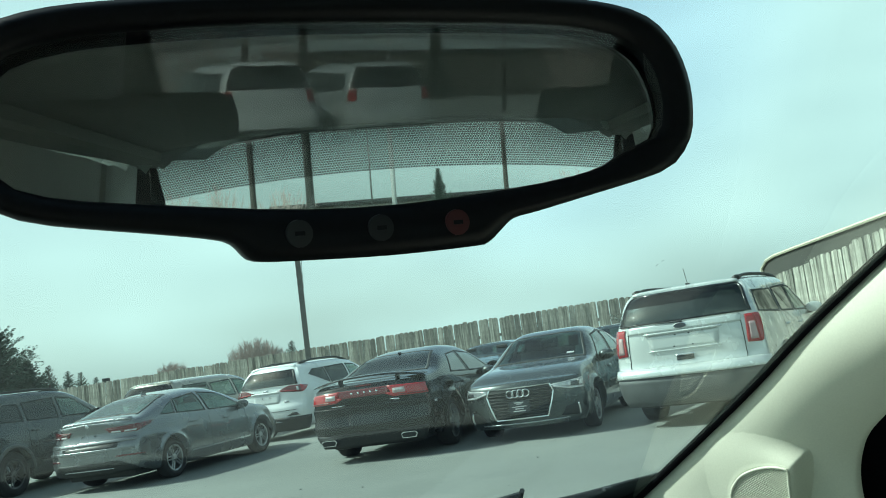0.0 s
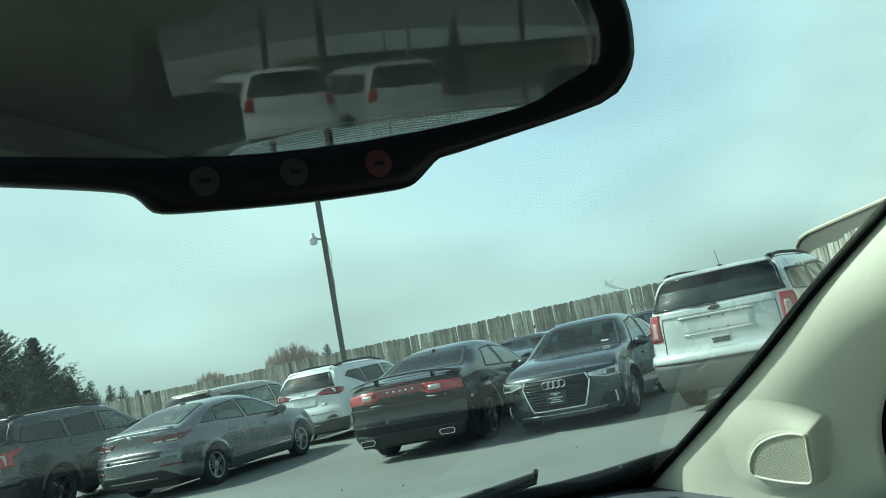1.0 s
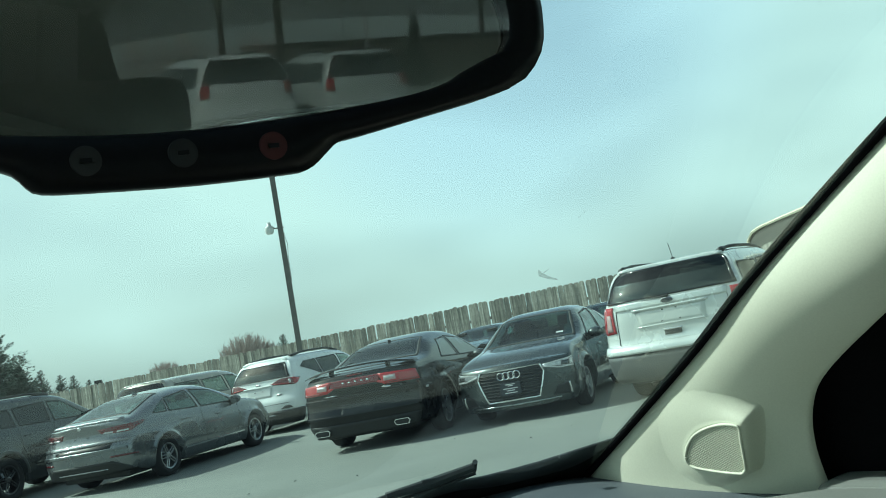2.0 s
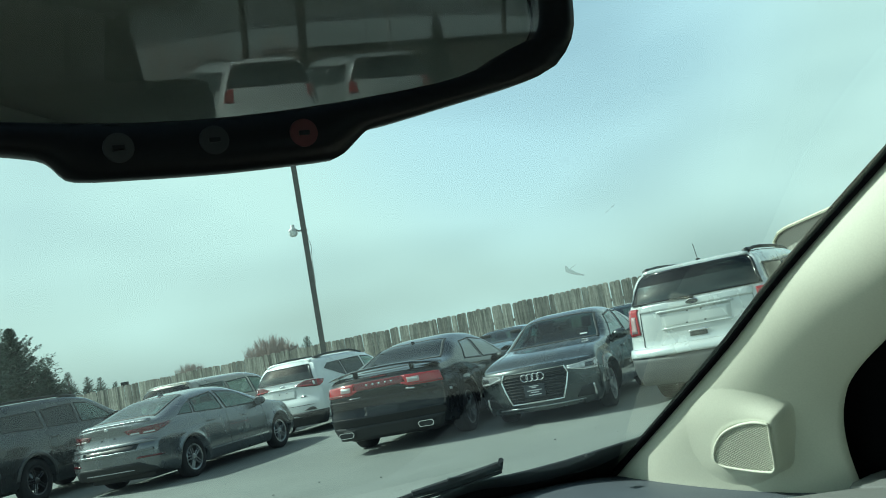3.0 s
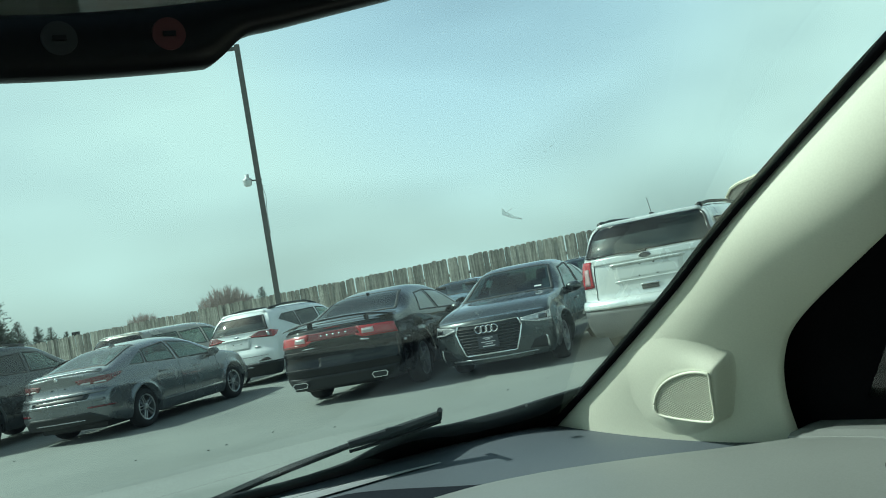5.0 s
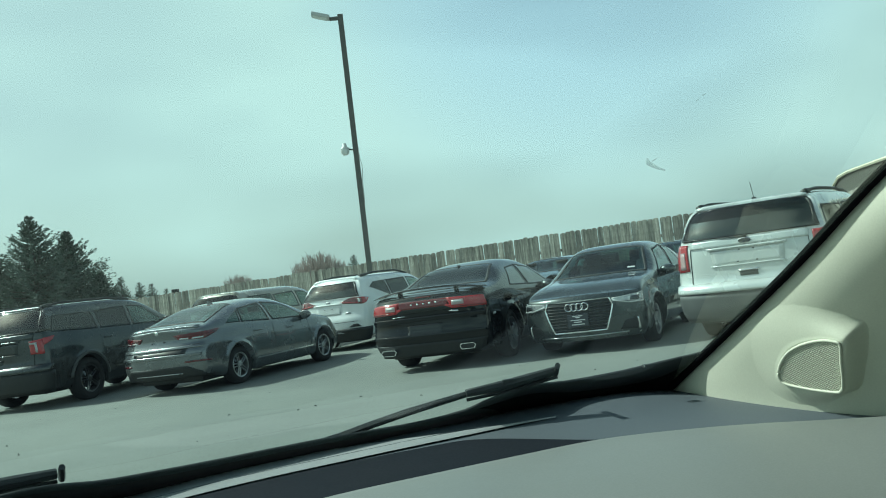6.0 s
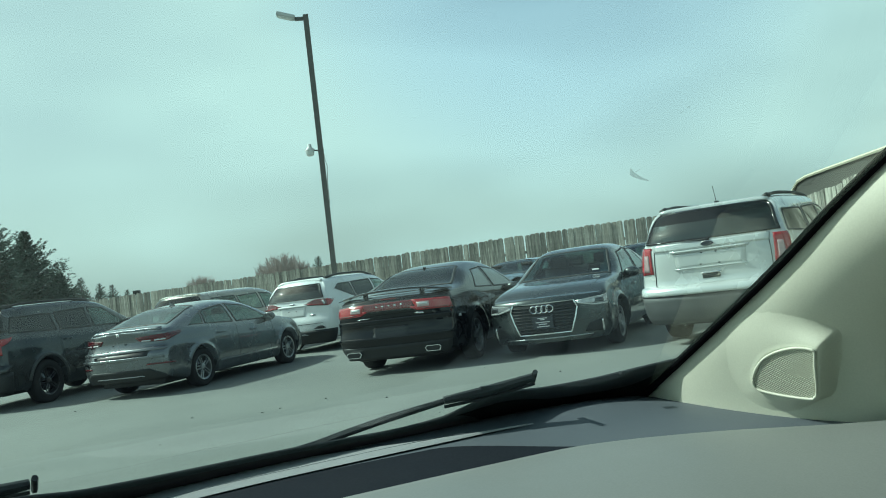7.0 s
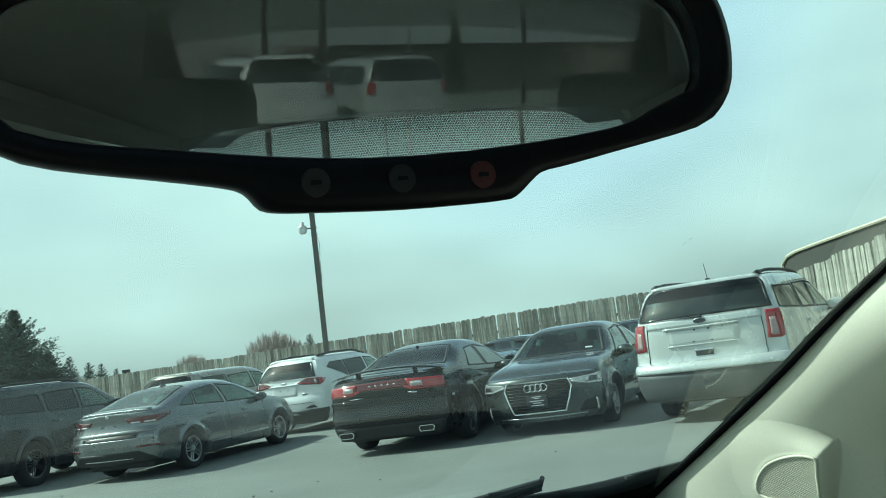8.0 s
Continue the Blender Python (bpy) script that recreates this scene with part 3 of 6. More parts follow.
def black_sedan():
    sh = Shell(5.08, 1.905,
               [(-2.54, 1.10), (-2.30, 1.135), (-1.95, 1.15), (-1.75, 1.175), (-0.95, 1.445), (-0.35, 1.512), (0.15, 1.495), (0.5, 1.415), (1.28, 1.04), (1.9, 0.97), (2.35, 0.87), (2.54, 0.71)],
               [(-2.54, 1.03), (-1.5, 1.05), (0, 0.99), (1.3, 0.95), (2.2, 0.82), (2.54, 0.64)],
               [(0.0, 0.16), (0.28, 0.06), (0.44, 0.01), (0.53, -0.012), (0.60, 0.02), (0.76, 0.035), (0.86, 0.03), (1.04, 0.05), (1.12, 0.10), (1.3, 0.14)], ZF, (-1.47, 1.58), 0.355, sill=0.21, boxy=5.0, tumble=0.27, taper=(0.92, 0.86), crease=0.72, flare=0.03, lift=0.08)
    spec = dict(sides={"rear": ((-1.22, 1.065), (-0.33, 1.025), (-0.36, 1.375), (-0.80, 1.35)), "front": ((-0.25, 1.02), (0.98, 0.985), (0.38, 1.315), (-0.27, 1.385))},
                windscreen=(1.22, 0.46, 0.90, 0.84), rear_window=(-1.72, -0.92, 0.84, 0.80), tints={"rear": M_DARKGLASS, "front": M_DARKGLASS, "rear_window": M_DARKGLASS, "windscreen": M_CARGLASS},
                rim=0.25, spokes=5, style="wide", wide=0.235, seams=(-0.29, 0.95), handles=(-0.75, 0.30), mirror_x=0.86, rim_mat=M_ALLOY)
    c = car("sedan", "glossy black sedan with full-width red tail lamp and wing", "car", sh, M_BLACK, spec, on_lot(0.0, 15.5, -19.9))
    lamp_back(c, sh, "lamp_surround", ((-1.06, 0.862), (1.06, 0.862), (1.04, 1.045), (-1.04, 1.045)), M_GLOSS, "gloss black lamp recess", 0.005, 30, 4)
    lamp_back(c, sh, "tail_lamp", ((-0.44, 0.920), (0.44, 0.920), (0.50, 1.030), (-0.50, 1.030)), M_DKRED, "full-width red lens", 0.012, 24)
    for sgn in (1, -1):
        k = ((0.52, 0.872), (1.16, 0.858), (1.12, 1.002), (0.44, 1.030))
        k = k if sgn > 0 else both(k)
        lens = lamp_back(c, sh, "tail_lamp", k, M_RED, "red lens wrapping the corner", 0.016)
        k = ((0.40, 0.920), (0.52, 0.874), (0.52, 0.930), (0.42, 0.935))
        lamp_back(lens, sh, "lens_knee", k if sgn > 0 else both(k), M_RED, "", 0.015, 4, 3)
        k = ((0.60, 0.885), (1.12, 0.872), (1.12, 0.884), (0.60, 0.897))
        lamp_back(lens, sh, "lens_edge", k if sgn > 0 else both(k), M_DKRED, "", 0.018, 8, 1)
        k = ((0.525, 0.915), (0.725, 0.915), (0.725, 0.985), (0.525, 0.985))
        rv = lamp_back(lens, sh, "reversing_lamp", k if sgn > 0 else both(k), M_ROSE, "clear lens", 0.020)
        k = ((0.55, 0.945), (0.70, 0.945), (0.70, 0.972), (0.55, 0.972))
        lamp_back(rv, sh, "lamp_bulb", k if sgn > 0 else both(k), M_CLEAR, "", 0.024, 4, 2)
        bm = prism([(-0.10, -0.04), (0.10, -0.04), (0.125, 0.015), (0.095, 0.045), (-0.095, 0.045), (-0.125, 0.015)], 0.16, "yz")
        ex = part("exhaust_tip", bm, M_CHROME, c, "chrome tip", m=pose(-2.53, sgn * 0.62, 0.318))
        part("exhaust_bore", prism([(-0.086, -0.030), (0.086, -0.030), (0.109, 0.012), (0.083, 0.035), (-0.083, 0.035), (-0.109, 0.012)], 0.02, "yz"), M_PLASTIC, ex, m=pose(-0.078, 0, 0))
        part("side_marker", panel(quad_grid(lambda u, v, s=sgn: sh.side(u, v, s), (-2.26, 0.70), (-2.14, 0.70), (-2.14, 0.735), (-2.26, 0.735), 3, 1), 0.006), M_CLEAR, c)
        k = ((0.60, 0.818), (0.36, 0.824), (0.36, 0.834), (0.60, 0.828))
        if sgn > 0:
            lamp_back(c, sh, "boot_script", k, M_CHROME, "slim bright bar", 0.010, 4, 1)
    for k in range(5):
        q = -0.25 + k * 0.115
        lamp_back(c, sh, "badge_stud", ((q - 0.018, 0.972), (q + 0.018, 0.972), (q + 0.014, 0.990), (q - 0.014, 0.990)), M_CHROME, "small chrome stud", 0.018, 2, 1)
    lamp_back(c, sh, "number_plate_recess", ((-0.30, 0.525), (0.31, 0.525), (0.32, 0.69), (-0.31, 0.69)), M_GLOSS, "empty black plate recess", 0.004)
    lamp_back(c, sh, "plate_lip", ((-0.31, 0.512), (0.32, 0.512), (0.32, 0.526), (-0.31, 0.526)), M_BLACK, "", 0.020, 12, 1)
    lamp_back(c, sh, "bumper_lower", ((-0.98, 0.235), (0.98, 0.235), (1.0, 0.42), (-1.0, 0.42)), M_PLASTIC, "satin black valance", 0.010, 20)
    lamp_back(c, sh, "bumper_strip", ((-1.02, 0.512), (1.02, 0.512), (1.02, 0.548), (-1.02, 0.548)), M_BLACK, "rounded bumper crease", 0.022, 30, 4)
    lamp_back(c, sh, "bumper_shelf", ((-1.04, 0.735), (1.04, 0.735), (1.04, 0.80), (-1.04, 0.80)), M_BLACK, "rounded top of the bumper", 0.016, 30, 4)
    lamp_back(c, sh, "boot_seam", ((-1.0, 0.806), (1.0, 0.806), (1.0, 0.813), (-1.0, 0.813)), M_SLOTDARK, "", 0.003, 24, 1)
    lamp_back(c, sh, "boot_badge", ((-0.62, 0.820), (-0.48, 0.820), (-0.46, 0.848), (-0.60, 0.848)), M_CHROME, "small slanted bright badge", 0.010, 2, 1)
    lamp_back(c, sh, "brake_lamp", ((-0.16, 1.068), (0.16, 1.068), (0.16, 1.080), (-0.16, 1.080)), M_DKRED, "slim high brake lamp", 0.010, 8, 1)
    # rear wing on two posts
    rows = []
    for i in range(21):
        t = -1 + i / 10
        y, x, z = 0.86 * t, -2.37 + 0.13 * t * t, 1.178 - 0.085 * abs(t) ** 2.6
        rows.append([Vector((x - 0.15, y, z + 0.012)), Vector((x - 0.05, y, z + 0.028)), Vector((x + 0.08, y, z + 0.012))])
    bm = bmesh.new()
    vs = [[bm.verts.new(p + Vector((0, 0, d))) for p in (r if d else r[::-1])] for r in rows for d in (0.012, 0)]
    vs = [vs[2 * i] + vs[2 * i + 1] for i in range(21)]
    for a, b in zip(vs, vs[1:]):
        for k in range(6):
            bm.faces.new((a[k], a[(k + 1) % 6], b[(k + 1) % 6], b[k]))
    bm.faces.new(vs[0])
    bm.faces.new(vs[-1][::-1])
    wing = part("rear_wing", bm, M_BLACK, c, "black boot wing", smooth=True)
    for y in (-0.45, 0.45):
        part("wing_post", box((0.12, 0.035, 0.08), (-2.32, y, 1.145), 0.012), M_BLACK, wing)
    part("aerial", box((0.09, 0.03, 0.03), (-0.95, 0, 1.462), 0.012), M_BLACK, c)
    return c


M_PALE = mat("faded_print", (0.55, 0.56, 0.57), rough=0.5)


def compact_front():
    sh = Shell(4.46, 1.80,
               [(-2.23, 1.04), (-1.95, 1.09), (-1.6, 1.14), (-0.75, 1.415), (-0.2, 1.475), (0.12, 1.462), (0.38, 1.395), (1.08, 1.025), (1.6, 0.965), (2.0, 0.895), (2.23, 0.815)],
               [(-2.23, 0.96), (-1, 0.97), (0, 0.94), (1.1, 0.915), (1.8, 0.84), (2.23, 0.775)],
               ZR, [(0.0, 0.12), (0.25, 0.03), (0.40, 0.0), (0.66, 0.0), (0.76, 0.018), (0.84, 0.09), (1.0, 0.30)], (-1.28, 1.36), 0.32, sill=0.19, boxy=5.5, tumble=0.21, nose=0.24, taper=(0.88, 0.93), flare=0.03)
    spec = dict(sides={"rear": ((-1.05, 1.0), (-0.30, 0.975), (-0.32, 1.37), (-0.66, 1.335)), "front": ((-0.22, 0.97), (0.82, 0.945), (0.28, 1.325), (-0.24, 1.385))},
                windscreen=(1.04, 0.34, 0.90, 0.84), rear_window=(-1.52, -0.74, 0.82, 0.78),
                rim=0.225, spokes=5, style="wide", wide=0.215, seams=(-0.26, 0.85), handles=(-0.62, 0.28), mirror_x=0.66)
    c = car("sedan", "dark grey metallic sedan with a chrome-framed six-sided grille", "car", sh, M_GRAPHITE, spec, on_lot(2.19, 14.83, -203.2))
    f = sh.face

    def rim_line(pts, w=0.010, proud=0.020):
        bm = bmesh.new()
        loop = []
        for (q0, z0), (q1, z1) in zip(pts, pts[1:] + pts[:1]):
            for k in range(6):
                t = k / 6
                p = f(q0 + (q1 - q0) * t, z0 + (z1 - z0) * t)
                loop.append(p + Vector((proud, 0, 0)))
        n = len(loop)
        rings = []
        cen = sum(loop, Vector()) / n
        for p in loop:
            o = Vector((0, p.y - cen.y, p.z - cen.z)).normalized() * w
            rings.append([bm.verts.new(p - o), bm.verts.new(p + o), bm.verts.new(p + o + Vector((-0.05, 0, 0))), bm.verts.new(p - o + Vector((-0.05, 0, 0)))])
        for i in range(n):
            a, b = rings[i], rings[(i + 1) % n]
            for k in range(4):
                bm.faces.new((a[k], a[(k + 1) % 4], b[(k + 1) % 4], b[k]))
        return bm
    gpts = [(-0.45, 0.315), (0.45, 0.315), (0.592, 0.645), (0.555, 0.742), (-0.555, 0.742), (-0.592, 0.645)]
    g = part("grille_frame", rim_line(gpts), M_CHROME, c, "bright satin frame")
    lamp_back(c, sh, "grille_backing", ((-0.45, 0.315), (0.45, 0.315), (0.590, 0.645), (-0.590, 0.645)), M_PLASTIC, "", 0.006, fn=f)
    lamp_back(c, sh, "grille_backing", ((-0.590, 0.645), (0.590, 0.645), (0.555, 0.740), (-0.555, 0.740)), M_PLASTIC, "", 0.006, fn=f)
    for k in range(9):
        z = 0.345 + k * 0.042
        q = 0.445 + (z - 0.315) * 0.43 if z < 0.645 else 0.582 - (z - 0.645) * 0.36
        lamp_back(c, sh, "grille_slat", ((-q, z), (q, z), (q, z + 0.016), (-q, z + 0.016)), M_GLOSS, "", 0.016, 16, 1, fn=f)
    bm = bmesh.new()
    for k in range(4):
        y = -0.1125 + k * 0.075
        p = f(y / 0.8, 0.662)
        rod([(p.x + 0.035, p.y + 0.05 * math.cos(a), p.z + 0.05 * math.sin(a)) for a in [j * math.pi / 10 for j in range(21)]], 0.009, 6, bm)
    part("badge", bm, M_CHROME, c, "bright ring-shaped badge")
    p = f(0, 0.48)
    pl = part("front_plate", box((0.012, 0.30, 0.17), (p.x + 0.035, 0, 0.478), 0.004), M_PLATE, c, "black dealer plate with pale print")
    for z, w in ((0.540, 0.14), (0.520, 0.07), (0.484, 0.21), (0.456, 0.12), (0.424, 0.18)):
        part("print_bar", box((0.004, w, 0.012), (p.x + 0.043, 0, z), 0.0), M_PALE, pl)
    for sgn in (1, -1):
        k = ((0.585, 0.690), (1.15, 0.632), (1.23, 0.765), (0.585, 0.722))
        h = lamp_back(c, sh, "headlamp", k if sgn > 0 else both(k), M_HEADLAMP, "clear-lensed headlamp", 0.014, fn=f)
        k = ((0.86, 0.672), (0.99, 0.662), (1.02, 0.725), (0.88, 0.722))
        lamp_back(h, sh, "projector", k if sgn > 0 else both(k), M_LAMPDARK, "", 0.020, 4, 3, fn=f)
        k = ((1.03, 0.664), (1.10, 0.660), (1.13, 0.735), (1.05, 0.730))
        lamp_back(h, sh, "indicator", k if sgn > 0 else both(k), M_ALLOY, "", 0.016, 4, 3, fn=f)
        k = ((0.595, 0.686), (0.84, 0.636), (0.84, 0.657), (0.605, 0.706))
        lamp_back(h, sh, "daytime_strip", k if sgn > 0 else both(k), M_CLEAR, "", 0.020, 6, 1, fn=f)
        k = ((0.84, 0.636), (1.14, 0.632), (1.15, 0.652), (0.84, 0.657))
        lamp_back(h, sh, "daytime_strip", k if sgn > 0 else both(k), M_CLEAR, "", 0.020, 6, 1, fn=f)
        k = ((0.60, 0.716), (1.18, 0.752), (1.20, 0.766), (0.60, 0.726))
        lamp_back(h, sh, "lamp_brow", k if sgn > 0 else both(k), M_CLEAR, "", 0.018, 8, 1, fn=f)
        k = ((0.66, 0.29), (0.95, 0.275), (0.93, 0.44), (0.74, 0.41))
        lamp_back(c, sh, "bumper_intake", k if sgn > 0 else both(k), M_PLASTIC, "black side intake", 0.006, fn=f)
        k = ((0.935, 0.275), (0.965, 0.275), (0.935, 0.435), (0.915, 0.435))
        lamp_back(c, sh, "intake_blade", k if sgn > 0 else both(k), M_CHROME, "bright blade", 0.020, 2, 6, fn=f)
        part("bonnet_seam", panel(quad_grid(sh.over, (1.1, sgn * 0.84), (2.0, sgn * 0.80), (2.0, sgn * 0.806), (1.1, sgn * 0.848), 12, 1), 0.002), M_PLASTIC, c)
    lamp_back(c, sh, "front_lip", ((-0.80, 0.238), (0.80, 0.238), (0.80, 0.256), (-0.80, 0.256)), M_ALLOY, "satin lower lip", 0.008, 24, 1, fn=f)
    part("windscreen_mirror", box((0.05, 0.22, 0.06), (0.42, 0, 1.30), 0.02), M_PLASTIC, c)
    part("windscreen_sticker", panel(quad_grid(sh.over, (0.92, 0.52), (0.92, 0.66), (0.885, 0.66), (0.885, 0.52), 4, 1), 0.007, 0.0), M_PALE, c, "pale paper sticker")
    return c


def grey_sedan():
    sh = Shell(4.57, 1.80,
               [(-2.285, 1.065), (-2.1, 1.105), (-1.92, 1.13), (-0.95, 1.395), (-0.38, 1.437), (0.12, 1.415), (0.45, 1.335), (1.22, 0.99), (1.75, 0.89), (2.1, 0.77), (2.285, 0.63)],
               [(-2.285, 0.985), (-1.2, 1.0), (0, 0.95), (1.2, 0.89), (1.9, 0.78), (2.285, 0.58)],
               [(0.0, 0.20), (0.30, 0.06), (0.50, 0.0), (0.66, 0.0), (0.74, 0.05), (0.9, 0.12), (1.06, 0.10), (1.2, 0.12)], ZF, (-1.30, 1.40), 0.32, sill=0.19, boxy=4.6, tumble=0.27, corner=0.17, taper=(0.91, 0.84), crease=0.72, flare=0.03, lift=0.10)
    spec = dict(sides={"quarter": ((-1.50, 1.055), (-1.135, 1.035), (-1.055, 1.245), (-1.26, 1.175)), "rear": ((-1.09, 1.032), (-0.28, 0.985), (-0.30, 1.335), (-1.01, 1.270)), "front": ((-0.20, 0.98), (0.90, 0.945), (0.34, 1.26), (-0.22, 1.335))},
                windscreen=(1.16, 0.42, 0.90, 0.84), rear_window=(-1.88, -0.95, 0.86, 0.80),
                rim=0.215, spokes=5, style="split", wide=0.21, seams=(-0.24, 0.90), handles=(-0.72, 0.28), mirror_x=0.72, handle_mat=M_GREY)
    c = car("sedan", "mid-grey metallic compact sedan seen with its red tail lamps", "car", sh, M_GREY, spec, on_lot(-4.57, 16.9, -21.8))
    for sgn in (1, -1):
        k = ((0.50, 0.895), (1.0, 0.868), (1.0, 0.985), (0.42, 0.968))
        t = lamp_back(c, sh, "tail_lamp", k if sgn > 0 else both(k), M_DKRED, "dark red lens", 0.014)
        k = ((1.0, 0.868), (1.95, 0.945), (2.15, 1.000), (1.0, 0.985))
        lamp_back(t, sh, "lamp_wing", k if sgn > 0 else both(k), M_DKRED, "", 0.014, 16)
        k = ((0.52, 0.935), (1.0, 0.925), (1.0, 0.950), (0.50, 0.955))
        lamp_back(t, sh, "lens_band", k if sgn > 0 else both(k), M_DKRED, "", 0.018, 8, 1)
        k = ((1.0, 0.925), (1.85, 0.960), (1.90, 0.978), (1.0, 0.950))
        lamp_back(t, sh, "lens_band", k if sgn > 0 else both(k), M_DKRED, "", 0.018, 12, 1)
        k = ((0.54, 0.894), (0.74, 0.886), (0.74, 0.910), (0.57, 0.914))
        lamp_back(t, sh, "reversing_lamp", k if sgn > 0 else both(k), M_CLEAR, "", 0.019, 6, 1)
        k = ((0.80, 0.884), (1.02, 0.884), (1.02, 0.905), (0.82, 0.908))
        lamp_back(t, sh, "reversing_lamp", k if sgn > 0 else both(k), M_CLEAR, "", 0.019, 6, 1)
        k = ((0.66, 0.515), (1.50, 0.505), (1.50, 0.525), (0.70, 0.545))
        lamp_back(c, sh, "reflector", k if sgn > 0 else both(k), M_DKRED, "thin red reflector", 0.008, 10, 1)
        part("sill_strip", panel(quad_grid(lambda u, v, s=sgn: sh.side(u, v, s), (-0.85, 0.36), (0.95, 0.36), (0.95, 0.385), (-0.85, 0.385), 12, 1), 0.012), M_CHROME, c, "bright sill strip")
    lamp_back(c, sh, "plate_slot", ((-0.70, 0.668), (0.56, 0.662), (0.60, 0.712), (-0.74, 0.742)), M_GLOSS, "slim black slot above the bumper", 0.006)
    lamp_back(c, sh, "bumper_shelf", ((-1.02, 0.615), (1.02, 0.615), (1.02, 0.660), (-1.02, 0.660)), M_GREY, "rounded bumper shelf", 0.026, 24, 4)
    lamp_back(c, sh, "bumper_brow", ((-1.05, 0.745), (1.0, 0.728), (1.0, 0.775), (-1.05, 0.79)), M_GREY, "", 0.016, 24, 3)
    lamp_back(c, sh, "rear_valance", ((-1.15, 0.275), (1.15, 0.275), (0.72, 0.462), (-0.72, 0.462)), M_PLASTIC, "black valance", 0.010, 20)
    lamp_back(c, sh, "valance_strip", ((-0.60, 0.345), (0.60, 0.345), (0.58, 0.358), (-0.58, 0.358)), M_ALLOY, "grey valance strip", 0.016, 20, 1)
    lamp_back(c, sh, "boot_badge", ((-0.045, 1.010), (0.045, 1.010), (0.045, 1.065), (-0.045, 1.065)), M_CHROME, "small bright badge", 0.012, 4, 3)
    part("boot_lip", panel(quad_grid(sh.over, (-2.275, -0.90), (-2.275, 0.90), (-2.13, 0.90), (-2.13, -0.90), 24, 4), 0.028), M_GREY, c, smooth=True)
    for q in (-0.16, 0.16):
        lamp_back(c, sh, "plate_bolt", ((q - 0.02, 0.87), (q + 0.02, 0.87), (q + 0.02, 0.885), (q - 0.02, 0.885)), M_PLASTIC, "", 0.010, 1, 1)
    part("roof_fin", prism([(-0.09, -0.01), (0.07, -0.01), (-0.05, 0.055), (-0.08, 0.055)], 0.03), M_GREY, c, m=pose(-0.80, 0, 1.41))
    return c


def suv_shell(length, width, height, tail_lean=0.30, boxy=6.5, tumble=0.22, belt=1.07, tyre=0.36, axles=None, drop=0.09):
    L, H = length / 2, height
    return Shell(length, width,
                 [(-L, H - drop), (-L + 0.25, H - drop * 0.55), (-L + 1.3, H), (-0.2, H - 0.005), (0.35, H - 0.07), (1.25, belt + 0.06), (L - 0.55, belt - 0.06), (L - 0.15, belt - 0.22), (L, belt - 0.36)],
                 [(-L, belt + 0.03), (-1, belt), (1.2, belt - 0.06), (L - 0.4, belt - 0.18), (L, belt - 0.42)],
                 [(0.0, 0.14), (0.32, 0.05), (0.48, 0.0), (0.70, 0.0), (0.78, 0.06), (belt, 0.08), (belt + 0.15, 0.10), (H - drop, tail_lean), (H, tail_lean + 0.06)],
                 [(0.0, 0.12), (0.35, 0.03), (0.5, 0.0), (0.75, 0.02), (0.95, 0.12), (1.2, 0.3)], axles, tyre, sill=0.27, boxy=boxy, tumble=tumble, corner=0.14, nose=0.25, taper=(0.93, 0.88), flare=0.025)


def suv_spec(b, H, L, tyre):
    return dict(sides={"cargo": ((-L + 0.28, b + 0.09), (-1.02, b + 0.035), (-1.06, H - 0.20), (-L + 0.46, H - 0.20)), "rear": ((-0.94, b + 0.035), (-0.10, b + 0.01), (-0.12, H - 0.165), (-0.97, H - 0.19)), "front": ((-0.02, b + 0.01), (1.02, b - 0.015), (0.36, H - 0.20), (-0.04, H - 0.165))},
                windscreen=(1.20, 0.38, 0.90, 0.84), rear_window=(b + 0.13, H - 0.085, 0.99, 0.99, 1),
                rim=tyre * 0.66, wide=0.235, seams=(-0.99, -0.07, 1.02), handles=(-0.80, 0.12), mirror_x=0.92, tints={"cargo": M_DARKGLASS, "rear": M_DARKGLASS, "rear_window": M_DARKGLASS})


def roof_rails(c, sh, material, x0, x1, f=0.80, lift=0.05, foot=0.040):
    for s in (1, -1):
        pts = []
        for k in range(13):
            x = x0 + (x1 - x0) * k / 12
            p = sh.over(x, s * f)
            pts.append(p + Vector((0, 0, lift * min(1, 4 * min(k, 12 - k) / 12))))
        part("roof_rail", rod(pts, [foot, foot * 0.85] + [0.022] * 9 + [foot * 0.7, foot * 0.85], 8), material, c, smooth=True)


